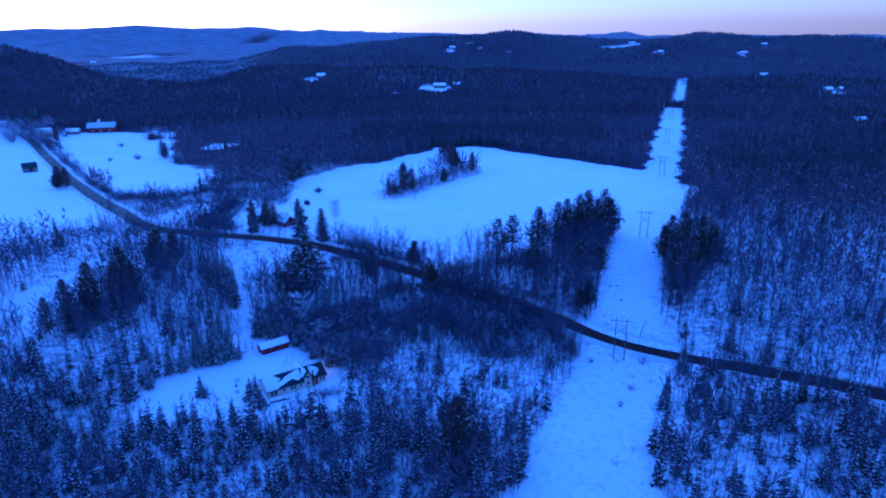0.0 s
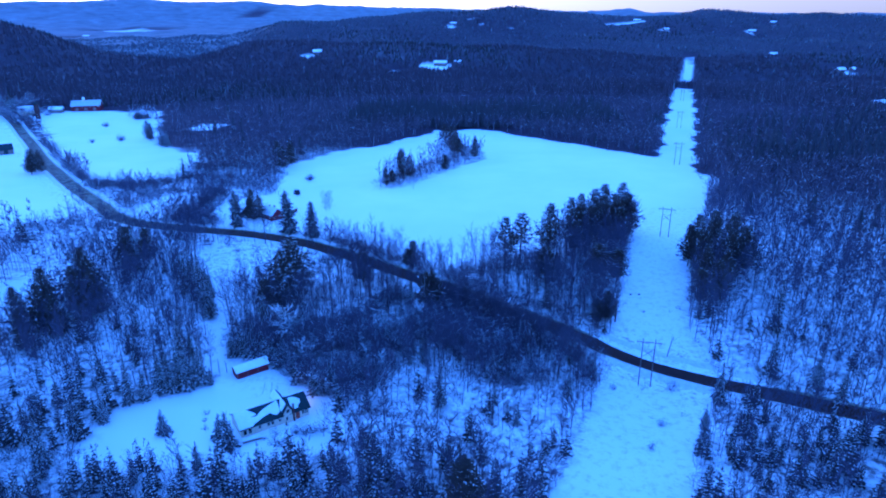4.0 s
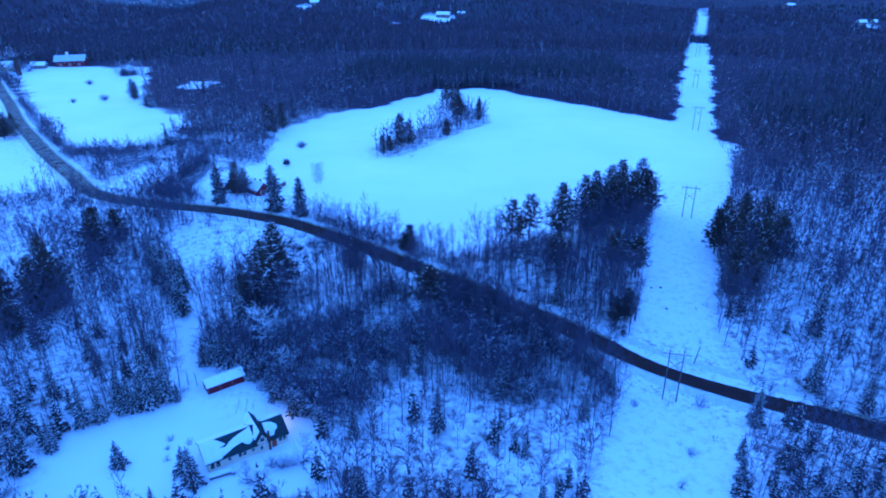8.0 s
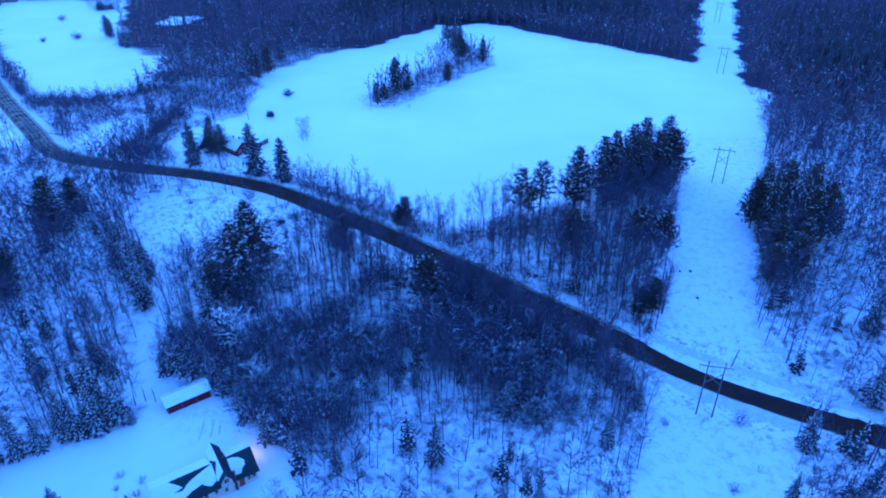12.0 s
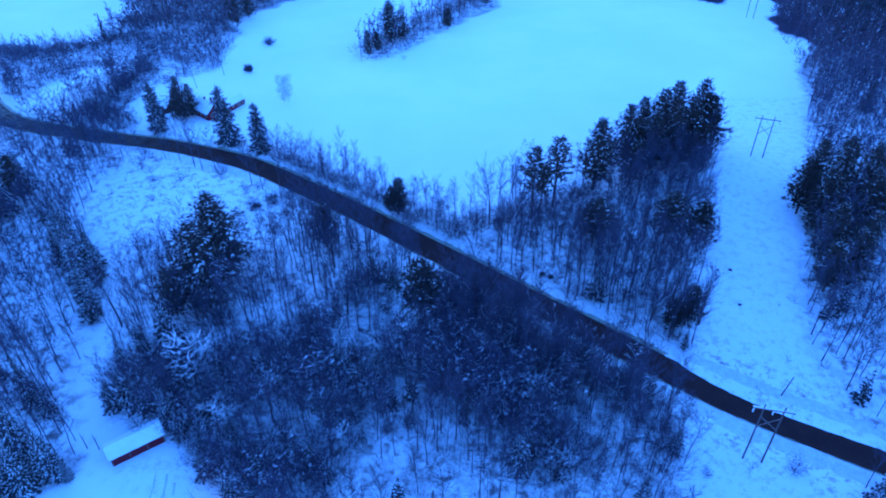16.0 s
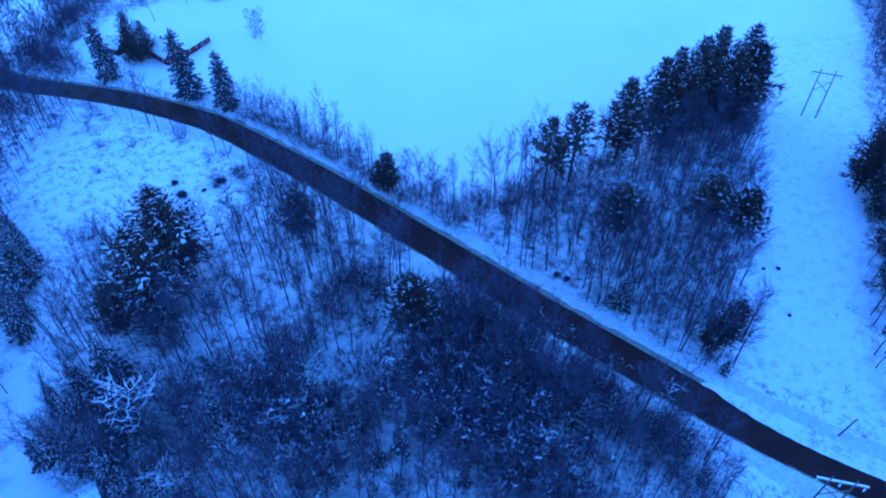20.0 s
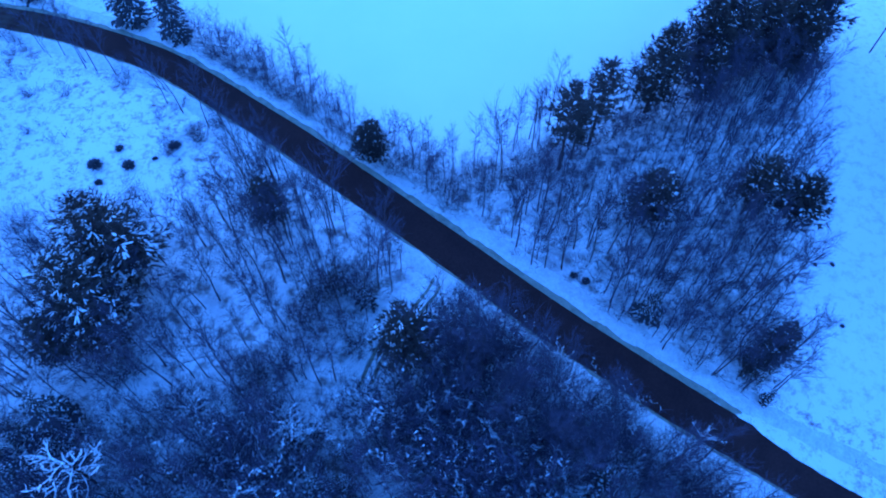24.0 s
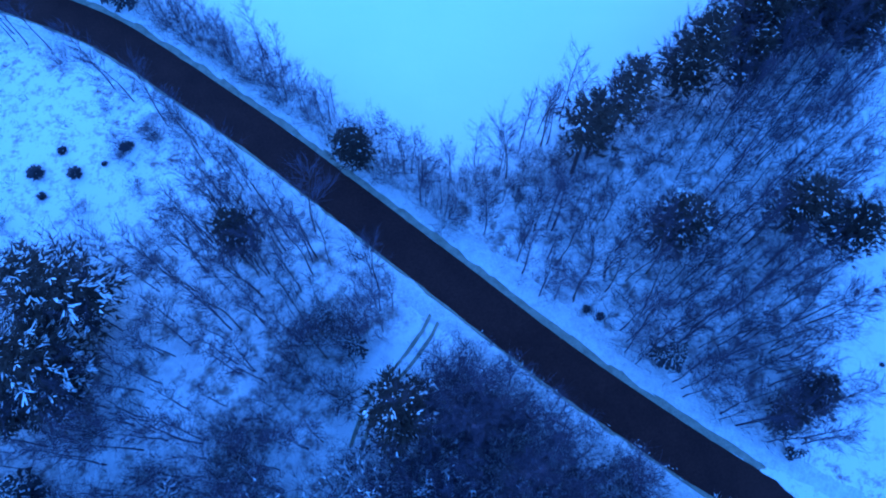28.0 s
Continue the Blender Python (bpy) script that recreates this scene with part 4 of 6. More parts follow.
SPRUCES_YARD = [(-67.8, 171.5, 17, 1), (-71.4, 166.2, 12, 0), (-68.4, 165.3, 11, 1), (-65.2, 166.8, 12.5, 0), (-76.5, 160.4, 12.5, 1), (-73.5, 162, 9, 0), (-63.6, 149, 6.6, 2),
                (-79, 153, 9, 0), (-82, 147, 12, 1), (-84, 181, 9, 1), (-88, 170, 10, 0), (-72.6, 183.6, 13, 1), (-69.3, 181.7, 9, 0), (-70.7, 165, 9, 0), (-67, 167, 9, 1),
                (-64.6, 168.6, 8, 0), (-92, 146, 11, 0)]
SPRUCES_SOUTH_WOODS = [(-47.6, 144.6, 9, 2), (-50.3, 147.4, 6.5, 2), (11.7, 172.3, 9, 2), (-1.8, 160, 11.5, 1), (30, 166.3, 8.5, 0), (-19, 158, 8, 0), (15.6, 152.4, 5, 0), (-16, 140, 9, 0),
                       (-51, 136, 8, 0), (-61.7, 110.4, 8.5, 0), (-49, 115, 9, 0), (-63, 133, 7, 0), (-97.8, 126, 15, 0), (-95, 132.5, 12, 0), (-90, 120, 13, 1), (-84, 138, 12, 0),
                       (-87, 129, 10, 1), (-79, 123, 11, 0), (-72, 117, 9, 0), (-100, 140, 13, 0), (-104, 150, 12, 1)]
rng = random.Random(5)
for x, y, tall, k in PINES_SPINNEY + PINES_EAST + PINES_WEST + PINES_FIELD + PINES_SOUTH:
    stand(PINES[k], x, y, tall, {3: 14, 5: 14, 6: 22}.get(k, 20), rng)
for x, y, tall, k in SPRUCES_EAST + SPRUCES_ROADSIDE + SPRUCES_SHED + SPRUCES_YARD + SPRUCES_SOUTH_WOODS:
    stand(SPRUCES[k], x, y, tall, 12, rng)
for x, y, tall in [(10.5, 196, 7), (7.6, 201, 7), (-20, 195, 9), (24, 190, 8), (-7, 190, 8), (35, 195, 8), (16, 205, 8), (-30, 182, 9), (-36, 178, 8), (-25, 187, 8), (-14, 184, 7), (2, 186, 7), (-2, 197, 7), (20, 197, 6),
                   (29, 184, 7), (-33, 197, 9), (-14, 203, 7), (5, 210, 6), (38, 182, 6), (-44, 196, 8), (14, 185, 8), (-21, 176, 7)]:
    stand(SNOWY, x, y, tall, 11, rng)
for _ in range(26):
    x, y = rng.uniform(-55, 42), rng.uniform(165, 212)
    if float(thick_share(x, y)) > 0.15 and near_line(x, y, ROAD, 4) > 9:
        stand(SNOWY, x, y, rng.uniform(3.5, 8.0), 11, rng)

for x, y, tall in [(-46, 189, 12), (-56.3, 184.6, 6.5), (-38.7, 178.6, 7.5), (-32, 186.5, 5.0), (-21.8, 182.8, 5.0), (-3.5, 180, 5.5), (17, 186, 5.5), (28, 178, 6.0), (-104, 251, 8), (-108, 254, 7), (-99.5, 243, 7), (-107, 262, 6)]:
    stand(ANTLER, x, y, tall, 11, rng)
for _ in range(26):
    x, y = rng.uniform(-54, 40), rng.uniform(168, 208)
    if float(thick_share(x, y)) > 0.3 and near_line(x, y, ROAD, 4) > 9:
        stand(ANTLER, x, y, rng.uniform(3.5, 6.5), 11, rng)
for x, y, tall in [(-11.6, 183.2, 6.5), (-13.2, 193, 6.0), (-42, 192, 6.0), (-23, 183.2, 5.0), (-33.5, 186.6, 4.5), (-6.5, 180, 4.5), (-27.5, 177, 4.0), (-43, 182.5, 5.0), (-14, 176.5, 4.0), (-10, 179, 4.5),
                   (3, 183, 5.0), (9, 190, 5.5), (16, 180, 4.5), (22, 186, 5.0), (28, 191, 5.0), (34, 184, 4.0), (-2, 188, 4.5), (-18, 196, 5.0)]:
    stand(SAPLING, x, y, tall, 12, rng)

# small snow-flecked evergreens in the brush south of the road
rng = random.Random(77)
placed = 0
while placed < 80:
    x, y = rng.uniform(-60, 42), rng.uniform(163, 230)
    if float(thick_share(x, y)) > 0.45 and wooded(x, y) and near_line(x, y, ROAD, 4) > 8:
        stand(SPRUCES[rng.choice((0, 2, 2))], x, y, rng.uniform(2.2, 7.0), 12, rng, "small snow-flecked evergreen in the roadside brush")
        placed += 1


def scatter(step, x0, x1, y0, y1, seed):
    """Jittered places on a grid."""
    g = np.random.default_rng(seed)
    gx, gy = np.meshgrid(np.arange(x0, x1, step), np.arange(y0, y1, step))
    x, y = gx.ravel() + g.uniform(-0.6, 0.6, gx.size) * step, gy.ravel() + g.uniform(-0.6, 0.6, gx.size) * step
    return x, y, g


def joined(name, variants, x, y, tall, own, g, mat, label, category, which=None):
    """One mesh of many copies of the variants (vertex and face arrays)."""
    vs, fs, base = [], [], 0
    which = g.integers(0, len(variants), len(x)) if which is None else which
    z = height(x, y)
    for k, (v, f) in enumerate(variants):
        sel = np.nonzero(which == k)[0]
        if not len(sel) or not len(v):
            continue
        w = g.uniform(0, 6.283, len(sel))
        s = tall[sel] / own
        c, n = np.cos(w)[:, None] * s[:, None], np.sin(w)[:, None] * s[:, None]
        out = np.empty((len(sel), len(v), 3), np.float32)
        out[:, :, 0] = v[:, 0] * c - v[:, 1] * n + x[sel, None]
        out[:, :, 1] = v[:, 0] * n + v[:, 1] * c + y[sel, None]
        out[:, :, 2] = v[:, 2] * s[:, None] + z[sel, None]
        vs.append(out.reshape(-1, 3))
        fs.append((f[None] + (base + np.arange(len(sel)) * len(v))[:, None, None]).reshape(-1, 3))
        base += len(sel) * len(v)
    return tagged(new(name, tri_mesh(name, np.concatenate(vs), np.concatenate(fs), mat)), label, category, kind="stuff")


def slow(x, y, s, k):
    """A smooth patchy field from 0 to 1."""
    return 0.5 + 0.25 * (np.sin(x / s + k + 1.7 * np.sin(y / (1.3 * s) + k)) + np.sin(y / (0.8 * s) - 2 * k + 1.3 * np.sin(x / (1.1 * s))))


FARM_HEDGE = smooth_line([(-185, 356), (-198, 373), (-221, 404), (-261, 455), (-296, 502), (-342, 560), (-395, 635)], 3.0)
MEADOW_HEDGE = smooth_line([(-194, 368), (-179, 364), (-168, 367), (-158, 376), (-147, 383), (-150, 400), (-155, 421)], 2.5)
ISLE = smooth_line([(-34, 368), (-26, 384), (-14, 408), (0, 436), (8, 458), (8, 480), (2, 500)], 2.0)
CUT_EAST = smooth_line([(126, 321), (151, 405), (168, 455), (202, 555), (237, 650), (274, 760)], 3.0)
CUT_WEST = smooth_line([(137, 458), (170, 555), (203, 650), (243, 760)], 3.0)
HOUSE_HEDGE = smooth_line([(-100, 292), (-108, 297), (-115, 305), (-120, 319), (-117, 336), (-118, 356)], 2.5)
HEDGE = smooth_line([(0, 236), (-20, 251), (-36, 263), (-48, 273), (-56, 277)], 3.0)


def density(x, y):
    d = 0.50 + 0.42 * slow(x, y, 17, 1.0)
    lumps = np.clip(1.6 * slow(x, y, 5.5, 0.7) - 0.15, 0.12, 1.0)
    d = d * (0.45 + 0.75 * lumps)
    d = np.where(inside(x, y, THICKET), 0.55 + 0.6 * lumps, d)
    d = np.where(inside(x, y, SPINNEY), np.where(x > 30, 1.1, 0.8) * (0.75 + 0.4 * lumps), d)
    d = np.where((x < -62) & (x > -88) & (y > 178) & (y < 290), 0.34 + 0.40 * slow(x, y, 11, 0.4), d)
    d = np.where((x > -30) & (x < 44) & (y > 135) & (y < 172), 0.36, d)
    d = np.where((y < 141) & (x < 8), np.minimum(1.7 * d, 1.1), d)
    d = np.where(near_line(x, y, HEDGE, 2) < 7, 1.0, d)
    south = (y < np.interp(x, ROAD[::-1, 0], ROAD[::-1, 1])) & (near_line(x, y, ROAD, 4) < 20) & (x > -45) & (x < 36)
    d = np.where(south, np.maximum(d, 0.6 + 0.4 * lumps), d)
    d = np.where(near_line(x, y, DRIVE, 2) < 7, 0.5, d)
    d = np.where(inside(x, y, LOOSE), np.maximum(d, 0.55 * lumps + 0.12), d)
    return d


# ---- buildings ----
def frame_at(x, y, degrees, lift=0.0):
    return Matrix.Translation((x, y, float(height(x, y)) + lift)) @ Matrix.Rotation(radians(degrees), 4, "Z")


def gable_body(parent, x0, x1, y0, y1, eave, ridge, mat, name="wall", label=""):
    mid = (y0 + y1) / 2
    bm = bmesh.new()
    solid(bm, [(y0, -0.6), (y1, -0.6), (y1, eave), (mid, ridge), (y0, eave)], x0, x1)
    return part(name, bm, mat, parent, label)


def roof_slabs(parent, x0, x1, y0, y1, eave, ridge, mat, over=0.4, thick=0.16, lift=0.004, name="roof", label=""):
    """Two slopes of one roof, ridge along x."""
    mid = (y0 + y1) / 2
    fall = (ridge - eave) / (mid - y0)
    made = []
    for edge, sgn in ((y0 - over, 1), (y1 + over, -1)):
        low = eave - fall * over + lift
        bm = bmesh.new()
        solid(bm, [(edge, low), (mid, ridge + lift), (mid, ridge + thick + lift), (edge, low + thick)], x0 - over, x1 + over)
        made.append(part(name, bm, mat, parent, label))
    return made


def snow_patch(parent, outline, y_edge, y_mid, eave, ridge, lift, thick=0.16):
    """A lump of snow on a slope; outline in metres along the ridge and shares up the slope."""
    bm = bmesh.new()
    low, up = [], []
    for s, v in outline:
        y, z = y_edge + (y_mid - y_edge) * v, eave + (ridge - eave) * v
        low.append(bm.verts.new((s, y, z + lift)))
        up.append(bm.verts.new((s * 0.985 + 0.015 * outline[0][0], y, z + lift + thick)))
    bm.faces.new(low[::-1])
    bm.faces.new(up)
    for k in range(len(low)):
        j = (k + 1) % len(low)
        bm.faces.new((low[k], low[j], up[j], up[k]))
    bmesh.ops.recalc_face_normals(bm, faces=bm.faces[:])
    return part("roof_snow", bm, ROOFSNOW, parent, "patch of melting snow on the roof")


def window_part(parent, x, y, z, w, h, axis="y", side=-1):
    """A framed window on a wall face; axis is the wall's normal."""
    bm = bmesh.new()
    t = 0.07
    for cx, cz, sx, sz in ((0, h / 2, w + t, t), (0, -h / 2, w + t, t), (-w / 2, 0, t, h - t), (w / 2, 0, t, h - t), (0, 0, w - t, 0.04)):
        c, s = ((x + cx, y + side * 0.03, z + cz), (sx, 0.08, sz)) if axis == "y" else ((x + side * 0.03, y + cx, z + cz), (0.08, sx, sz))
        box(bm, c, s)
    win = part("window", bm, WHITE, parent)
    bm = bmesh.new()
    box(bm, (x, y + side * 0.012, z) if axis == "y" else (x + side * 0.012, y, z), (w - 0.03, 0.02, h - 0.03) if axis == "y" else (0.02, w - 0.03, h - 0.03))
    part("pane", bm, GLASS, win, "dark glass pane")
    return win


def door_part(parent, x, y, z, w, h, mat, axis="y", side=-1):
    bm = bmesh.new()
    c, s = ((x, y + side * 0.03, z + h / 2), (w, 0.06, h)) if axis == "y" else ((x + side * 0.03, y, z + h / 2), (0.06, w, h))
    box(bm, c, s, bevel=0.015)
    door = part("door", bm, mat, parent)
    bm = bmesh.new()
    c = (x + 0.35 * w, y + side * 0.09, z + h * 0.45) if axis == "y" else (x + side * 0.09, y + 0.35 * w, z + h * 0.45)
    box(bm, c, (0.06, 0.06, 0.14), bevel=0.01)
    part("handle", bm, GREYWOOD, door)
    return door


def farmhouse_near():
    """The long cream house with the half-bare dark roof."""
    root = empty("house", frame_at(-45.9, 147.2, 34.1), "long cream farmhouse with a dark roof half covered in snow", "house")
    E, R = 2.25, 4.3
    gable_body(root, 0.4, 16.4, 0.0, 7.0, E, R, CREAM)
    roof_slabs(root, 0.4, 16.4, 0.0, 7.0, E, R, SHINGLE, 0.35)
    # snow: the far wing is covered, the rest of the roof in patches
    for outline in ([(0.05, -0.08), (3.3, -0.06), (3.4, 0.02), (4.6, 0.12), (5.9, 0.26), (7.67, 0.36), (8.2, 0.2), (8.9, 0.12), (9.8, 0.24), (10.0, 0.5), (10.0, 0.99), (9.7, 0.93), (7.8, 0.79), (6.59, 0.70),
                     (5.3, 0.55), (5.0, 0.46), (4.5, 0.41), (3.35, 0.46), (3.3, 0.5), (4.1, 0.52), (4.7, 0.56), (4.08, 0.72), (3.1, 0.93), (2.9, 1.0), (0.05, 1.0)],
                    [(12.46, 0.44), (12.5, 0.88), (13.4, 0.86), (14.28, 0.76), (15.03, 0.57), (14.89, 0.39), (14.3, 0.3), (13.88, 0.11), (12.84, 0.12)]):
        snow_patch(root, outline, 0, 3.5, E, R, 0.165)
    snow_patch(root, [(0.05, -0.1), (9.9, -0.1), (9.9, 1.0), (0.05, 1.0)], 7.0, 3.5, E, R, 0.165, 0.2)
    snow_patch(root, [(12.5, -0.1), (16.7, -0.1), (16.7, 0.94), (12.5, 1.0)], 7.0, 3.5, E, R, 0.165, 0.2)
    # cross gable: its ridge runs from front to back
    bm = bmesh.new()
    solid(bm, [(10.25, 0), (12.15, 0), (12.15, 3.2), (11.2, 4.6), (10.25, 3.2)], -0.35, 7.6, "y")
    part("cross_gable", bm, CREAM, root)
    for edge in (10.0, 12.4):
        bm = bmesh.new()
        solid(bm, [(edge, 2.84), (11.2, 4.604), (11.2, 4.76), (edge, 3.0)], -0.6, 7.9, "y")
        part("cross_roof", bm, SHINGLE, root)
    bm = bmesh.new()
    solid(bm, [(9.98, 3.01), (11.12, 4.68), (11.08, 4.9), (9.9, 3.2)], 0.4, 7.85, "y")
    part("roof_snow", bm, ROOFSNOW, root, "thick snow on one side of the gable")
    # slim dark flue against the front wall
    bm = bmesh.new()
    box(bm, (12.6, -0.3, 2.2), (0.34, 0.34, 4.6), bevel=0.03)
    box(bm, (12.6, -0.3, 4.55), (0.44, 0.44, 0.12), bevel=0.02)
    part("chimney", bm, BRICK, root)
    door_part(root, 13.6, 0.0, 0.1, 0.95, 1.95, DOOR)
    for x, z, w, h in ((1.3, 1.2, 0.8, 1.2), (2.4, 1.2, 0.8, 1.2), (4.65, 1.35, 0.6, 0.8), (6.7, 1.35, 0.75, 0.9), (7.6, 1.35, 0.75, 0.9), (9.3, 1.35, 0.6, 0.8), (14.9, 1.35, 0.7, 0.9), (15.7, 1.35, 0.7, 0.9)):
        window_part(root, x, 0.0, z, w, h)
    window_part(root, 11.2, -0.35, 3.2, 0.9, 0.9)
    window_part(root, 10.9, -0.35, 1.3, 0.6, 0.9)
    window_part(root, 16.4, 2.0, 1.3, 0.85, 1.0, "x", 1)
    window_part(root, 16.4, 3.5, 3.1, 0.7, 0.7, "x", 1)
    door_part(root, 16.4, 5.0, 0.1, 0.95, 2.05, WHITE, "x", 1)
    bm = bmesh.new()
    bmesh.ops.create_uvsphere(bm, u_segments=10, v_segments=8, radius=0.13, matrix=Matrix.Translation((16.55, 5.9, 2.1)))
    part("porch_light", bm, BULB, root, "glowing orange outdoor light")
    lamp = bpy.data.lights.new("porch_lamp", "POINT")
    lamp.energy, lamp.color, lamp.shadow_soft_size = 1.1, (1.0, 0.30, 0.07), 0.15
    ob = new("porch_lamp", lamp)
    ob.matrix_world = frame_at(-45.9, 147.2, 34.1) @ Matrix.Translation((17.0, 5.9, 2.1))
    # dark lean-to in front of the wing
    root = empty("woodpile", frame_at(-45.0, 145.8, 26), "low woodpile half buried under snow beside the house", "woodpile")
    bm = bmesh.new()
    for k in range(9):
        for z in (0.15, 0.42):
            bmesh.ops.create_cone(bm, cap_ends=True, segments=7, radius1=0.16, radius2=0.15, depth=1.0, matrix=Matrix.Translation((0.3 + 0.46 * k, 0, z)) @ Matrix.Rotation(radians(90), 4, "X"))
    part("logs", bm, GREYWOOD, root)
    bm = bmesh.new()
    solid(bm, [(-0.45, 0.58), (0.62, 0.62), (0.5, 0.92), (-0.25, 0.8)], 0.0, 4.2)
    part("snow_cap", bm, ROOFSNOW, root)


def red_shed():
    root = empty("red_shed", frame_at(-53.8, 171.4, 37.0), "long low red shed under a thick snow roof", "shed")
    gable_body(root, 0, 8.4, 0, 3.5, 1.9, 2.75, RED)
    roof_slabs(root, 0, 8.4, 0, 3.5, 1.9, 2.75, GREYWOOD, 0.25, 0.1)
    roof_slabs(root, 0, 8.4, 0, 3.5, 2.0, 2.87, ROOFSNOW, 0.3, 0.24, name="roof_snow", label="thick even roof snow")
    for x in (1.4, 4.2, 7.0):
        door_part(root, x, 0.0, 0.05, 1.9, 1.65, RED)
    for x in (0.12, 2.8, 5.6, 8.28):
        bm = bmesh.new()
        box(bm, (x, -0.05, 0.95), (0.14, 0.1, 1.9))
        part("post", bm, GREYWOOD, root)


def red_house():
    root = empty("red_house", frame_at(-77.6, 299.8, 140.0), "small red house with a snow-covered gable roof", "house")
    # ridge runs away from the near corner; the gable looks towards the road and field
    gable_body(root, 0.0, 8.2, -6.0, 0.0, 2.5, 5.0, RED)
    roof_slabs(root, 0.0, 8.2, -6.0, 0.0, 2.5, 5.0, SHINGLE, 0.35, 0.1)
    roof_slabs(root, 0.0, 8.2, -6.0, 0.0, 2.6, 5.1, ROOFSNOW, 0.38, 0.22, name="roof_snow", label="even snow on the roof")
    for x in (1.6, 4.0, 6.4):
        window_part(root, x, 0.0, 1.4, 0.8, 1.1, "y", 1)
    for y in (-1.6, -4.4):
        window_part(root, 0.0, y, 1.4, 0.8, 1.1, "x", -1)
    for x, y in ((5.2, -3.0), (2.6, -3.6)):
        bm = bmesh.new()
        box(bm, (x, y, 5.2), (0.5, 0.5, 1.5), bevel=0.03)
        part("chimney", bm, BRICK, root)
    root = empty("red_outbuilding", frame_at(-74.0, 304.1, 65.0), "long low red wing reaching from the red house, under snow", "shed")
    gable_body(root, 0, 10.6, 0, 3.4, 2.0, 3.0, RED)
    roof_slabs(root, 0, 10.6, 0, 3.4, 2.1, 3.1, ROOFSNOW, 0.3, 0.22, label="snow-covered roof")
    for x in (2.2, 5.0):
        window_part(root, x, 0.0, 1.3, 0.7, 0.8)
    door_part(root, 7.6, 0.0, 0.05, 1.9, 1.7, GREYWOOD)
    door_part(root, 9.6, 0.0, 0.05, 0.9, 1.7, GREYWOOD)
    root = empty("dark_garage", frame_at(-98.0, 307.5, 155.0), "small dark garage half hidden behind the evergreens", "garage")
    gable_body(root, -5.5, 0, -5.0, 0, 2.1, 3.6, SILO)
    roof_slabs(root, -5.5, 0, -5.0, 0, 2.2, 3.7, ROOFSNOW, 0.3, 0.22, label="snow-covered roof")
    door_part(root, -2.7, 0.0, 0.05, 2.6, 1.9, GREYWOOD, "y", 1)


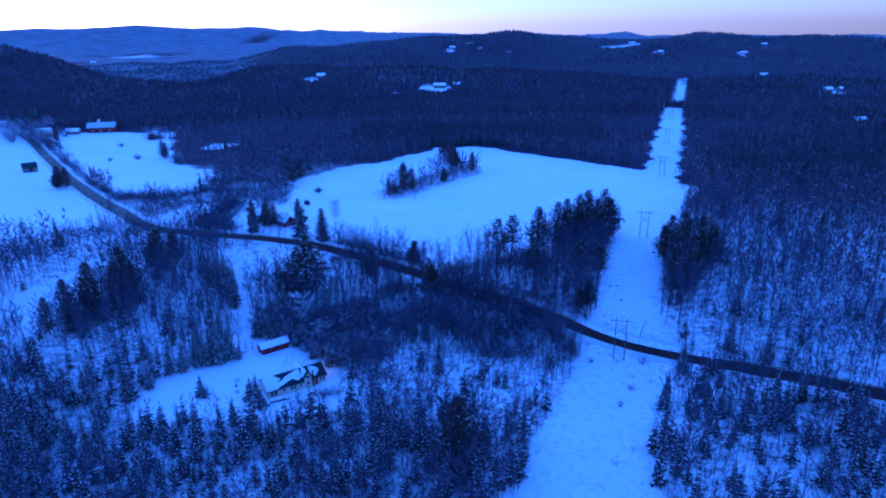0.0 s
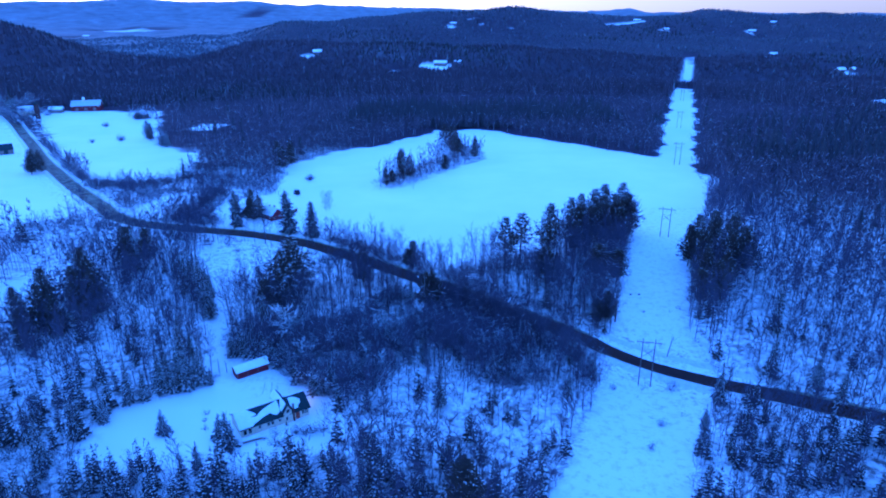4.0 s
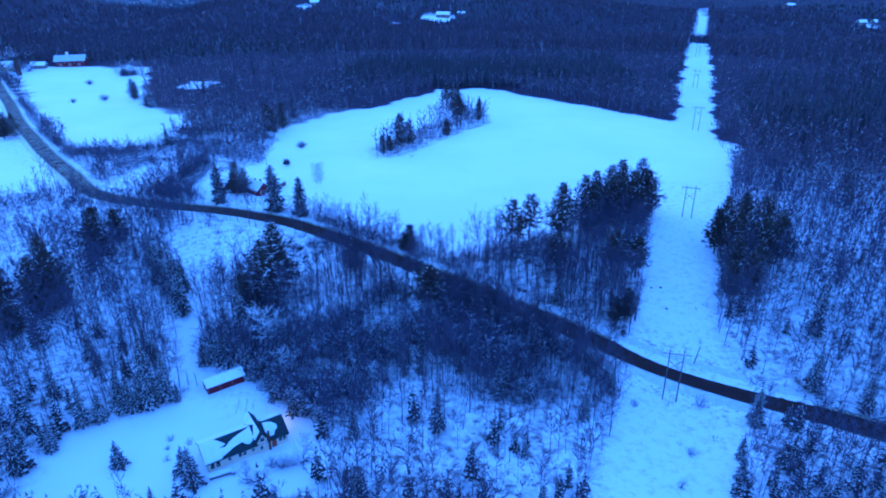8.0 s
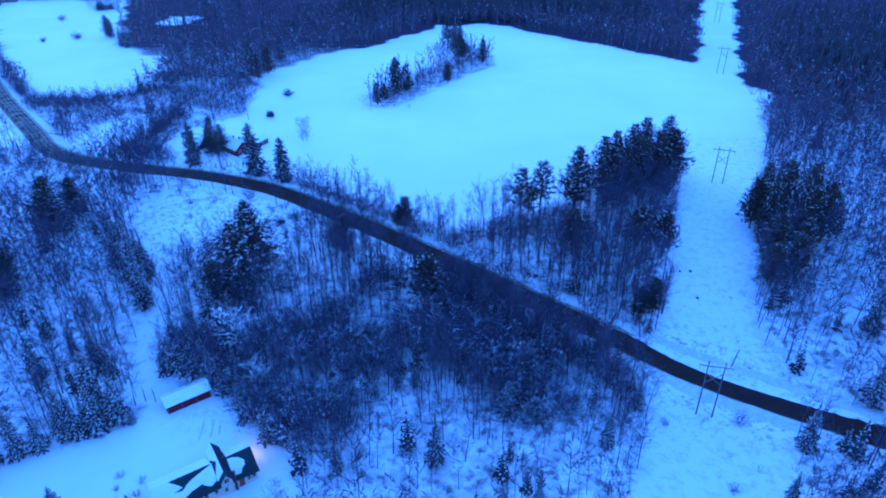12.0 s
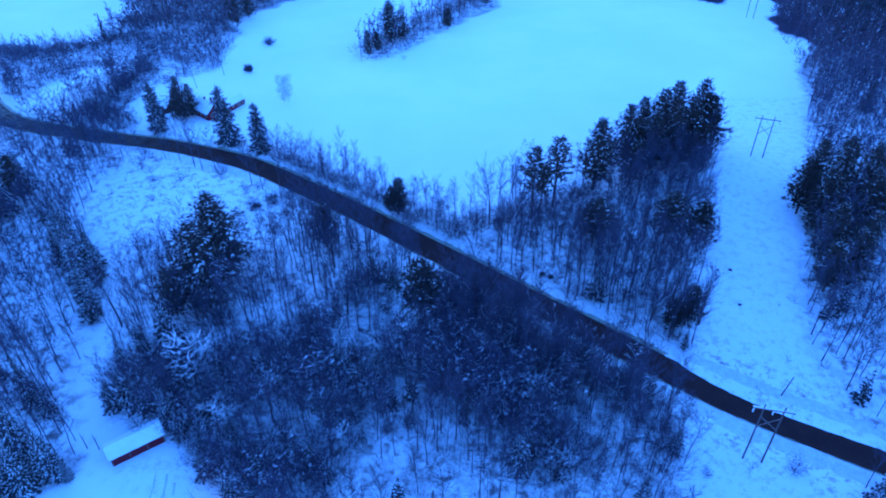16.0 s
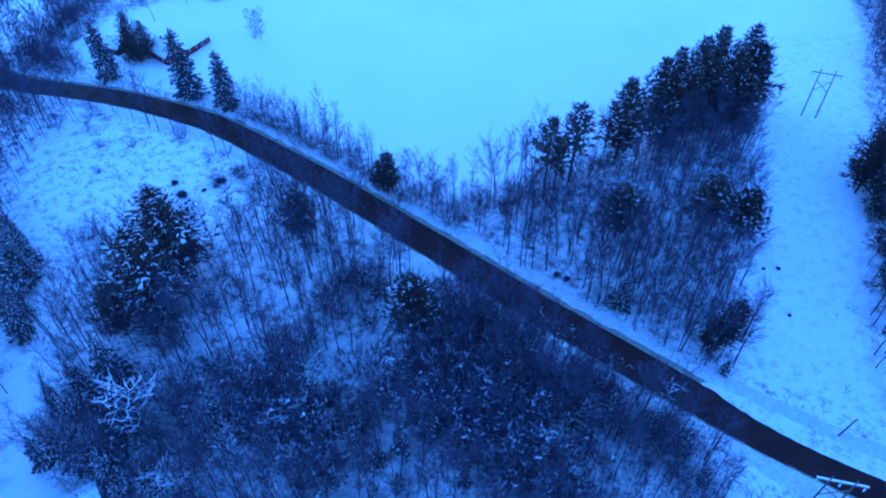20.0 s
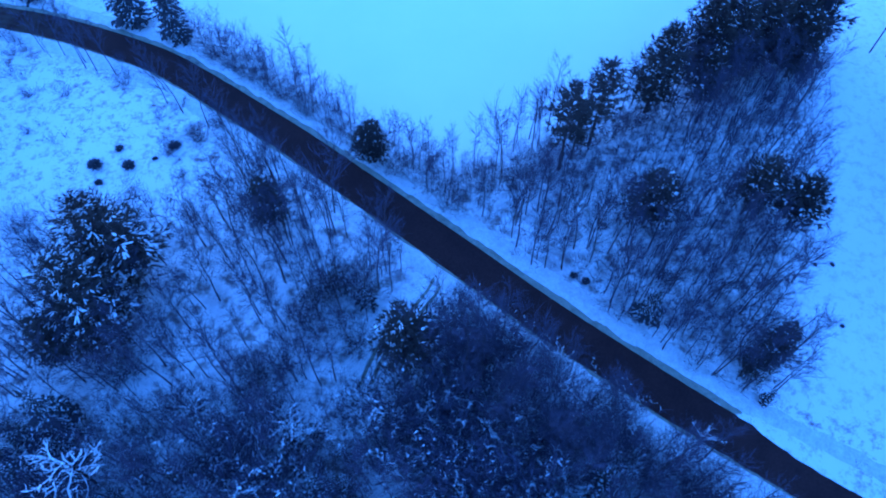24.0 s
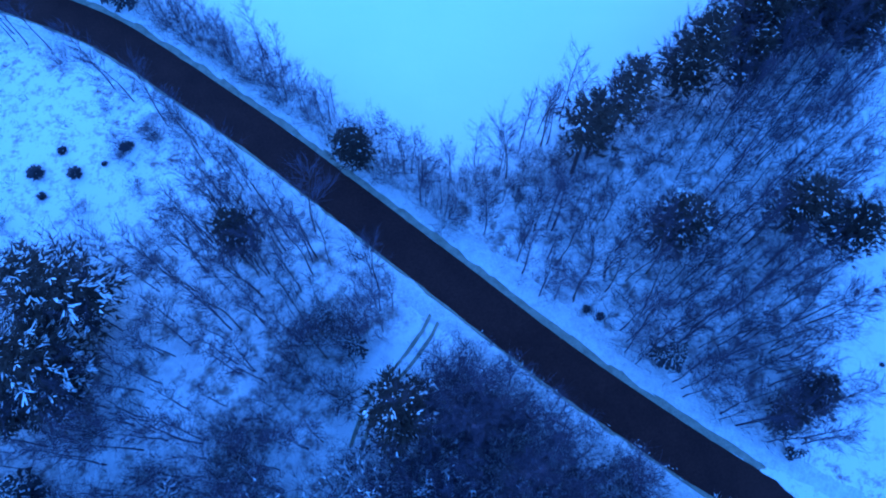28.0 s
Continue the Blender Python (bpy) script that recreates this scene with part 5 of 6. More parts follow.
def farm():
    root = empty("barn", frame_at(-377, 682, 16.0), "large red barn with a pale metal roof and a cupola", "barn")
    gable_body(root, 0, 26.5, 0, 12, 5.2, 9.5, RED)
    roof_slabs(root, 0, 26.5, 0, 12, 5.3, 9.6, TIN, 0.6, 0.3, label="grey metal roof thinly dusted with snow")
    bm = bmesh.new()
    box(bm, (11, 6, 10.4), (2.2, 2.2, 2.4), bevel=0.05)
    cup = part("cupola", bm, WHITE, root)
    bm = bmesh.new()
    bmesh.ops.create_cone(bm, cap_ends=True, segments=4, radius1=2.0, radius2=0.05, depth=1.6, matrix=Matrix.Translation((11, 6, 12.4)) @ Matrix.Rotation(radians(45), 4, "Z"))
    part("cupola_roof", bm, ROOFSNOW, cup)
    for x in (5, 13, 21):
        door_part(root, x, 0.0, 0.0, 3.0, 3.2, GREYWOOD)
    for x in (2, 9, 17, 24.5):
        window_part(root, x, 0.0, 3.6, 0.9, 1.0)
    root = empty("farmhouse", frame_at(-409, 648, 25.0), "white farmhouse with a snowy roof", "house")
    gable_body(root, 0, 14, 0, 9, 5.0, 8.5, CREAM)
    roof_slabs(root, 0, 14, 0, 9, 5.1, 8.6, ROOFSNOW, 0.5, 0.25, label="snow-covered roof")
    for x in (2, 5, 9, 12):
        for z in (1.6, 4.0):
            window_part(root, x, 0.0, z, 0.9, 1.3)
    door_part(root, 7, 0, 0.1, 1.0, 2.1, WHITE)
    root = empty("garage", frame_at(-392, 668, 15.0), "low outbuilding with a snowy roof beside the farm", "shed")
    gable_body(root, 0, 12, 0, 8, 3.0, 5.5, GREYWOOD)
    roof_slabs(root, 0, 12, 0, 8, 3.1, 5.6, ROOFSNOW, 0.5, 0.25, label="snow-covered roof")
    root = empty("silo", frame_at(-382.5, 635, 0), "dark upright farm silo with a domed cap", "silo")
    bm = bmesh.new()
    bmesh.ops.create_cone(bm, cap_ends=True, segments=20, radius1=2.2, radius2=2.2, depth=14, matrix=Matrix.Translation((0, 0, 6.8)))
    part("shaft", bm, SILO, root)
    bm = bmesh.new()
    bmesh.ops.create_uvsphere(bm, u_segments=20, v_segments=8, radius=2.25, matrix=Matrix.Translation((0, 0, 13.7)) @ Matrix.Diagonal((1, 1, 0.7, 1)))
    part("dome", bm, SHINGLE, root)
    for z in (2, 5, 8, 11):
        bm = bmesh.new()
        bmesh.ops.create_cone(bm, cap_ends=True, segments=20, radius1=2.26, radius2=2.26, depth=0.15, matrix=Matrix.Translation((0, 0, z)))
        part("hoop", bm, POLEWOOD, root)
    root = empty("field_barn", frame_at(-309, 466, 40.0), "small dark weathered barn standing in the meadow", "barn")
    gable_body(root, 0, 9, 0, 7.5, 3.2, 6.4, GREYWOOD)
    roof_slabs(root, 0, 9, 0, 7.5, 3.2, 6.4, SHINGLE, 0.4, 0.18)
    door_part(root, 4.5, 0, 0, 2.6, 2.8, SHINGLE)
    root = empty("field_shed", frame_at(-286, 640, 90.0), "dark open-fronted shed with a snowy gable roof", "shed")
    gable_body(root, 0, 11, 0, 9, 4.0, 7.6, GREYWOOD)
    roof_slabs(root, 0, 11, 0, 9, 4.1, 7.7, ROOFSNOW, 0.5, 0.25, label="snow-covered roof")
    door_part(root, 0.0, 4.5, 0.0, 5.2, 4.2, SHINGLE, "x", -1)


def hill_house(x, y, turn, long):
    root = empty("hill_house", frame_at(x, y, turn), "far house with a snowy roof in a hillside clearing", "house", "houses on the hills")
    gable_body(root, 0, long, 0, 8, 4.5, 8, GREYWOOD)
    roof_slabs(root, 0, long, 0, 8, 4.6, 8.1, ROOFSNOW, 0.5, 0.25, label="snow-covered roof")
    for k in range(3):
        window_part(root, long * (k + 0.5) / 3, 0.0, 2.0, 1.2, 1.4)


def pole_frame(x, y, turn, tall, arm):
    """A two-pole wooden transmission structure."""
    root = empty("power_line_frame", frame_at(x, y, turn), "wooden two-pole power line structure with a cross arm", "power pole", "power line frames")
    half = 1.55
    for sx in (-half, half):
        bm = bmesh.new()
        bmesh.ops.create_cone(bm, cap_ends=True, segments=10, radius1=0.16, radius2=0.11, depth=tall + 1, matrix=Matrix.Translation((sx, 0, tall / 2 - 0.5)))
        part("pole", bm, POLEWOOD, root)
    bm = bmesh.new()
    for sy in (-0.16, 0.16):
        box(bm, (0, sy, arm), (6.4, 0.10, 0.22), bevel=0.02)
    part("cross_arm", bm, GREYWOOD, root)
    bm = bmesh.new()
    box(bm, (0, 0, arm + 0.14), (6.4, 0.30, 0.05), bevel=0.015)
    part("snow_cap", bm, ROOFSNOW, root)
    for sgn in (-1, 1):
        bm = bmesh.new()
        n = 0.09
        solid(bm, [(-half * sgn - n, arm - 4.6), (-half * sgn + n, arm - 4.6), (half * sgn + n, arm - 1.9), (half * sgn - n, arm - 1.9)], -0.05 + 0.12 * sgn, 0.05 + 0.12 * sgn, "y")
        part("brace", bm, GREYWOOD, root)
    for sx in (-3.0, 0.0, 3.0):
        bm = bmesh.new()
        for k in range(6):
            bmesh.ops.create_cone(bm, cap_ends=True, segments=8, radius1=0.13, radius2=0.07, depth=0.12, matrix=Matrix.Translation((sx, 0, arm - 0.3 - 0.15 * k)))
        part("insulator", bm, PORCELAIN, root)
    return root


farmhouse_near()
red_shed()
red_house()
farm()
for x, y, turn, long in [(-216, 1108, 20, 14), (-24, 1095, -10, 20), (10, 1098, 15, 12), (452, 732, 15, 16), (640, 1382, 0, 14), (668, 1185, 10, 14), (690, 1180, 30, 10), (4, 2075, 0, 18), (560, 2120, 0, 20), (600, 1945, 20, 18), (780, 1820, -15, 18), (885, 1930, 5, 18), (-1320, 2480, 0, 22)]:
    hill_house(x, y, turn, long)
LINE = math.degrees(math.atan2(105.5, 38.5)) - 90
for x, y, tall, arm in [(52.5, 178, 14.2, 13.2), (85.6, 271.6, 12.3, 11.4), (141.5, 425, 14.2, 13.2), (196, 585, 14.2, 13.2), (252, 745, 14.2, 13.2)]:
    pole_frame(x, y, LINE if y > 200 else -12.0, tall, arm)
root = empty("utility_pole", frame_at(62.8, 191.8, 0) @ Matrix.Rotation(radians(9), 4, "Y"), "short leaning wooden roadside pole", "utility pole")
bm = bmesh.new()
bmesh.ops.create_cone(bm, cap_ends=True, segments=10, radius1=0.15, radius2=0.10, depth=6.2, matrix=Matrix.Translation((0, 0, 2.2)))
part("pole", bm, POLEWOOD, root)

# ---- shrubs and single trees in the open ----
rng = random.Random(21)
BALL = needle_ball(1, 1.0, 90)
for x, y, r, label in [(-76.7, 345.5, 1.7, "dark round evergreen at the field edge"), (-62.8, 244.3, 1.3, "round evergreen shrub in the snowy glade"), (-56.7, 244.2, 1.15, "round evergreen shrub in the snowy glade"),
                       (-59.6, 248.3, 0.75, "small evergreen shrub in the snowy glade"), (-61.1, 240.3, 0.7, "small evergreen shrub in the snowy glade"), (-49.6, 248.9, 1.1, "evergreen shrub near the road"),
                       (-52.6, 246.0, 0.5, "small evergreen shrub near the road"), (60.5, 224.6, 0.36, "small dark shrub in the power line clearing"), (63.3, 224.6, 0.40, "small dark shrub in the power line clearing"),
                       (62, 214, 0.35, "small dark shrub in the power line clearing"), (20.6, 221.9, 0.6, "small round shrub on the road bank"), (22.5, 220.8, 0.65, "small round shrub on the road bank")]:
    root = empty("evergreen_shrub", frame_at(x, y, rng.uniform(0, 360)), label, "shrub", "evergreen shrubs")
    root.scale = (1.2 * r, 1.2 * r, (1.6 if y > 300 else 1.15) * r)
    soup_part("foliage", BALL, SPRUCE, root)
for k, (x, y, tall, stems, label) in enumerate([(-77.2, 381, 3.4, 70, "low bare bush alone in the field"), (-256, 531, 5.0, 60, "wide bare bush in the meadow"), (-273, 520, 3.5, 40, "bare bush in the meadow"),
                                                (-302, 599, 4.5, 50, "bare bush in the meadow"), (59, 176, 2.8, 50, "bare bush below the power line"), (43, 174, 1.8, 30, "bare bush below the power line"), (51, 158, 1.9, 40, "bare bush below the power line"), (45, 147, 1.7, 34, "bare bush below the power line"),
                                                (-71.4, 231, 4.6, 90, "bare bush in the glade"), (-68, 226, 4.0, 50, "bare bush in the glade"), (-45.5, 250.5, 4.0, 90, "bare bush by the road"), (-50, 247.5, 2.6, 60, "bare bush by the road"), (-63.5, 265.6, 3.8, 70, "bare bush by the road"), (-42.5, 254, 3.2, 60, "bare bush by the road"), *((x, y, t, 50, "bare bush before the house") for x, y, t in ((-31.8, 149, 2.4), (-33.8, 149.2, 2.2), (-30, 149.6, 2.4), (-35, 144.6, 2.8), (-36.8, 145.6, 3.2), (-28.2, 150.2, 2.6))),
                                                *((x, y, t, 22, "small bare shrub in the snowy yard") for x, y, t in ((-56.4, 156.3, 1.3), (-56.1, 153.6, 1.0), (-55, 150.7, 1.1), (-52.3, 155.3, 1.2), (-51.9, 152.5, 1.5), (-40.5, 147.2, 0.8))),
                                                (-44, 258, 2.4, 36, "bare bush by the road"), (-74, 262, 3.0, 36, "bare bush by the road"), (-33, 247, 2.6, 36, "bare bush by the road"),
                                                *((x, y, t, 34, "low leafless brush in the snowy glade") for x, y, t in ((-93, 280, 3.0), (-89, 274, 2.6), (-87, 268, 2.8), (-90, 278, 2.4), (-97, 273, 3.2), (-95, 270, 3.0), (-54, 256, 2.2), (-51, 259, 2.6), (-47, 252, 2.6),
                                                                                                                (-51, 250, 2.4), (-66, 272, 2.0), (-81, 262, 2.0), (-78, 252, 1.8), (-66, 236, 2.4), (-54, 238, 2.2), (-47, 242, 2.4)))]):
    root = empty("bare_bush", frame_at(x, y, 0), label, "bush", "bare bushes")
    soup_part("crown", bush(300 + k, tall, stems, 7, 0.022 if y < 360 else 0.07), TWIG, root)
root = empty("frosted_tree", frame_at(-55.8, 315, 0), "pale frosted leafless tree alone in the snowfield", "bare tree", "bare trees")
stem, crown = frosted_tree(777, 9.6)
soup_part("trunk", stem, FROST, root)
soup_part("crown", crown, FROST, root)
for x, y, tall, k in [(-85, 341.8, 10.5, 3), (-90.6, 328, 11, 3), (-96.9, 282.6, 13, 2), (-100, 289.5, 10, 3), (-103.5, 292.5, 9, 3), (-89, 292.3, 8, 3), (-150, 303, 10, 2), (-160, 312, 9, 3), (-27.6, 148.4, 8, 3), (-37.4, 144.8, 5, 3), (-52, 178, 8, 2)]:
    stand(BARES[k], x, y, tall, [15, 16, 14, 10, 15][k], rng, "leafless spreading tree standing in the open")
for k, (x, y, tall) in enumerate([(-414, 674, 15), (-422, 655, 14), (-412, 638, 11), (-400, 634, 10), (-394, 650, 9), (-430, 640, 14), (-375, 614, 6), (-362, 600, 5), (-440, 660, 15), (-283, 643, 11), (-291, 638, 10), (-398, 622, 8),
                                  (-386, 655, 8), (-455, 665, 14), (-420, 625, 9), (-382, 605, 7)]):
    root = empty("bare_tree", frame_at(x, y, 0), "frosted leafless tree beside the farm buildings", "bare tree", "bare trees")
    wood, snow = bush(500 + k, tall, 50, 9, 0.10, 0.35)
    soup_part("crown", wood, TWIG, root)
    tagged(soup_part("snow_load", snow, LOAD, root), kind="stuff")
for x, y, tall, lean in [(-59.7, 174.9, 4.2, 4), (-57.6, 174.7, 3.6, -5)]:
    root = empty("dead_snag", frame_at(x, y, 40) @ Matrix.Rotation(radians(lean), 4, "X"), "broken dark dead trunk standing beside the shed", "dead tree", "dead snags")
    s = Soup().tube([(0, 0, -0.3), (0.05, 0, tall * 0.5), (-0.05, 0.1, tall)], [0.10, 0.08, 0.03], 6)
    s.tube([(0, 0, tall * 0.6), (0.5, 0.2, tall * 0.75)], [0.05, 0.02], 4)
    soup_part("trunk", s, BARK, root)

# dense dark clumps of brush, flecked with snow, south of the road
for k, (x, y, tall) in enumerate([(-16.5, 219.5, 4.6), (-13, 219.5, 4.4), (-28.3, 205, 3.6), (-23.8, 205.7, 3.8), (-11.2, 201.2, 4.2), (-38, 199.7, 3.4), (-41.4, 195.4, 3.8), (-52.8, 196.8, 4.0),
                                  (-34.4, 196.8, 5.0), (-24.5, 199, 5.0), (-13, 209.8, 4.0), (-57, 187, 6.0), (-52, 186, 6.5), (-47.5, 184, 6.0), (-43, 180, 5.5), (-50, 191, 6.0), (-56, 192.5, 6.0), (-40, 174, 4.5), (-35, 170, 4.5),
                                  (-36, 185, 5.0), (-30, 190, 5.0), (-8, 193, 4.5), (4, 190, 4.5), (14, 196, 5.0), (24, 199, 5.0), (33, 190, 5.0), (3, 207, 4.5), (-21, 213, 4.0), (-46, 205, 3.2), (4.5, 212, 5.5), (8.5, 209.5, 5.0), (6, 206, 5.0), (11, 206, 5.0), (-20, 217, 4.0), (-27, 201.5, 3.6)]):
    root = empty("brush_clump", frame_at(x, y, 0), "dense dark leafless brush flecked with snow", "brush", "brush clumps")
    wood, snow = bush(400 + k, tall, 80, 14, 0.034, 0.10)
    soup_part("crown", wood, TWIG, root)
    tagged(soup_part("snow_load", snow, LOAD, root), kind="stuff")


# ---- woods ----
def woods():
    lod1 = [bare_tree(100 + k, 14, 18, 16, 4, 0.0, 0.9, 0.019) for k in range(6)]
    lod2 = [bare_tree(120 + k, 14, 9, 9, 3, 0.0, 0.95, 0.055, slim=0.72) for k in range(5)]
    small_spruce = [spruce_tree(140 + k, 8, 10, 6, 0.16, 1.3, 1, False) for k in range(4)]
    far_bare = [bare_tree(160 + k, 12, 5, 4, 2, 0.0, 1.1, 0.20, 0.85) for k in range(4)]
    thick = [bush(190 + k, 5.0, 15, 10, 0.031, (0.02, 0.10, 0.04, 0.07)[k]) for k in range(4)]
    shrubs = [bush(180 + k, 2.0, 9, 4, 0.035) for k in range(4)]
    # near woods: the closest as trees of their own, the rest joined
    x, y, g = scatter(2.35, -175, 140, 85, 330, 11)
    keep = wooded(x, y) & (g.random(len(x)) < density(x, y) * 0.9)
    x, y = x[keep], y[keep]
    row = np.repeat(ROAD[(ROAD[:, 0] > 2) & (ROAD[:, 0] < 37)], 4, axis=0)
    away = g.uniform(9, 19, len(row))
    x, y = np.append(x, row[:, 0] - 0.66 * away), np.append(y, row[:, 1] - 0.75 * away)
    row = np.repeat(ROAD[(ROAD[:, 0] > -150) & (ROAD[:, 0] < -88)], 3, axis=0)
    away = g.uniform(6.8, 16, len(row))
    x, y = np.append(x, row[:, 0] - 0.28 * away), np.append(y, row[:, 1] - 0.96 * away)
    clear = near_line(x, y, TRACK) > 4.2
    x, y = x[clear], y[clear]
    tall = g.uniform(9, 16.5, len(x)) * (0.85 + 0.3 * slow(x, y, 23, 2.0))
    tall = tall * (1 - 0.3 * thick_share(x, y) * (near_line(x, y, ROAD, 4) > 20))
    tall = np.where((x < -120) & (y > 250) & (y < 305), tall * 0.6, tall)
    tall = np.where((x > -95) & (x < -20) & (y > 112) & (y < 140), tall * 0.62, tall)
    tall = np.where(inside(x, y, SPINNEY) & (x < 40) & (y > 236), tall * 0.5, tall)
    hedge = near_line(x, y, HEDGE, 2) < 6
    tall = np.where(hedge, tall * np.where(x > 2, 0.5, 0.72), tall)
    conif = g.random(len(x)) < np.where((x > -95) & (x < -20) & (y > 112) & (y < 140), 0.52, np.where((x < -55) & (y < 170), 0.36, np.where(y < 150, 0.38, np.where((x > 50) & (y < 170), 0.12, np.where((x > -60) & (x < 60) & (y > 203), 0.0, np.where(y < 205, 0.05, 0.02))))))
    near = (y > 160) & (y < 280) & (np.abs(x) < 80)
    bare = ~conif
    own = np.nonzero(bare & near & (near_line(x, y, ROAD, 4) < 30) & (np.abs(x) < 60))[0]
    own = own[g.permutation(len(own))[:280]]
    single = np.zeros(len(x), bool)
    single[own] = True
    rng = random.Random(8)
    heights = [15, 16, 14, 10, 15]
    for i in own:
        k = rng.randrange(5)
        stand(BARES[k], float(x[i]), float(y[i]), float(tall[i]), heights[k], rng)
    for name, soups, sel in (("woodland_near", lod1, bare & near & ~single), ("woodland_side", lod2, bare & ~near)):
        which = g.integers(0, len(soups), sel.sum())
        merged = []
        for stem, branch, snow in soups:
            s = Soup()
            s.add(*stem.arrays()).add(*branch.arrays())
            merged.append(s.arrays())
        w = np.random.default_rng(5)
        joined(name, merged, x[sel], y[sel], tall[sel], 14, w, TWIG, "dense leafless winter woodland with thin grey stems", "woods", which)
    sel = conif
    ht = np.clip(np.where((x[sel] > -95) & (x[sel] < -20) & (y[sel] > 112) & (y[sel] < 140), tall[sel] * 0.85, tall[sel] * 0.60), 2.2, 9)
    which = g.integers(0, 4, sel.sum())
    for name, k, mat, label, cat in (("young_conifers", 1, SPRUCE, "young dark spruces and firs among the hardwoods", "conifers"),
                                     ("snow_on_young_conifers", 2, LOAD, "snow lying on the young conifers", "snow")):
        joined(name, [s[k].arrays() for s in small_spruce], x[sel], y[sel], ht * (0.65 + 0.7 * slow(x[sel], y[sel], 1.3, 0.3)), 8, np.random.default_rng(6), mat, label, cat, which)
    # undergrowth
    x, y, g = scatter(2.7, -150, 120, 95, 300, 12)
    open_edge = inside(x, y, GLADE) & (g.random(len(x)) < 0.75 * slow(x, y, 6, 1.0)) | inside(x, y, CUT) & (g.random(len(x)) < 0.05) & (y < 215)
    keep = (wooded(x, y) & (g.random(len(x)) < 0.55 + 0.45 * inside(x, y, SPINNEY) + 0.45 * (y < 150))) | open_edge
    x, y = x[keep], y[keep]
    for line in (CUT_EAST, CUT_WEST):
        reps = np.repeat(line, 1, axis=0)
        x, y = np.append(x, reps[:, 0] + g.normal(0, 2.0, len(reps))), np.append(y, reps[:, 1] + g.normal(0, 2.2, len(reps)))
    bx, by, _ = scatter(2.7, -240, -88, 288, 430, 29)
    keep = wooded(bx, by) & (bx > -0.62 * by - 10) & (slow(bx, by, 9, 0.5) > 0.42)
    x, y = np.append(x, bx[keep]), np.append(y, by[keep])
    joined("undergrowth", [s.arrays() for s in shrubs], x, y, np.where(y > 288, 2.2, 1.0 + 0.8 * inside(x, y, SPINNEY) + 0.3 * (y < 150)) * g.uniform(0.5, 2.2, len(x)), 2.0, g, TWIG, "low leafless brush poking out of the snow", "brush")
    x, y, g = scatter(1.55, -66, 50, 158, 236, 17)
    keep = wooded(x, y) & (g.random(len(x)) < 0.85 * thick_share(x, y)) & (near_line(x, y, ROAD, 4) > 9)
    x, y = x[keep], y[keep]
    # a taller fringe beside the road
    row = np.repeat(ROAD[(ROAD[:, 0] > 0) & (ROAD[:, 0] < 37)], 2, axis=0)
    away = g.uniform(11, 17, len(row))
    x, y = np.append(x, row[:, 0] - 0.66 * away), np.append(y, row[:, 1] - 0.75 * away)
    high = np.append(g.uniform(3.0, 7.5, len(x) - len(row)) * (0.5 + slow(x, y, 6, 0.7))[:len(x) - len(row)], g.uniform(4.5, 8, len(row)))
    clear = near_line(x, y, TRACK) > 5.0
    x, y, high = x[clear], y[clear], high[clear]
    which = g.integers(0, 4, len(x))
    for name, k, mat, label, cat in (("thicket", 0, TWIG, "dense dark thicket of leafless saplings", "thicket"), ("snow_on_thicket", 1, LOAD, "snow clinging to the thicket's twigs", "snow")):
        joined(name, [s[k].arrays() for s in thick], x, y, high, 5.0, np.random.default_rng(9), mat, label, cat, which)
    # the hedgerow between road and field, and the spinney's fringe
    line = HEDGE[::1]
    reps = np.repeat(line, 9, axis=0)
    g = np.random.default_rng(23)
    hx, hy = reps[:, 0] + g.normal(0, 2.2, len(reps)), reps[:, 1] + g.normal(0, 2.2, len(reps)) + 1.0
    fringe = np.repeat(smooth_line([(2, 236), (12, 243), (24, 249), (36, 257)], 2.0), 3, axis=0)
    hx, hy = np.append(hx, fringe[:, 0] + g.normal(0, 1.8, len(fringe))), np.append(hy, fringe[:, 1] + g.normal(0, 1.8, len(fringe)))
    for line, n, wide in ((FARM_HEDGE, 2, 1.5), (MEADOW_HEDGE, 4, 4.0), (HOUSE_HEDGE, 8, 3.5), (ISLE, 3, 5.0)):
        reps = np.repeat(line, n, axis=0)
        hx, hy = np.append(hx, reps[:, 0] + g.normal(0, wide, len(reps))), np.append(hy, reps[:, 1] + g.normal(0, wide, len(reps)))
    clear = near_line(hx, hy, ROAD, 4) > 6.3
    hx, hy = hx[clear], hy[clear]
    joined("hedgerow", [s[0].arrays() for s in thick], hx, hy, g.uniform(1.5, 5.5, len(hx)), 5.0, g, TWIG, "leafless hedgerow brush along the road", "hedgerow")
    # middle distance
    x, y, g = scatter(5.2, -560, 560, 110, 900, 13)
    fan = (np.abs(x) < 0.72 * y + 60) & ~((x > -175) & (x < 140) & (y < 330))
    keep = wooded(x, y) & fan & (g.random(len(x)) < 0.95)
    ex, ey, _ = scatter(3.8, -240, 250, 170, 640, 19)
    extra = wooded(ex, ey) & ((ex > 95) & (ey < 470) | (ex < -118) & (ey < 470) | (np.abs(ex - 20) < 135) & (ey > 400)) & (np.abs(ex) < 0.72 * ey + 20) & ((ex > 140) | (ey > 300)) & ~inside(ex, ey, ISLAND)
    x, y = np.append(x[keep], ex[extra]), np.append(y[keep], ey[extra])
    belt = 0.8 * ((y > 590) & (y < 700) & (x > -90) & (x < 150)) + 0.8 * (x > 180) * (x < 430) * (y > 400) * (y < 640) * slow(x, y, 61, 3.0) + 0.012
    conif = g.random(len(x)) < belt * (0.6 + 0.6 * slow(x, y, 31, 2.0))
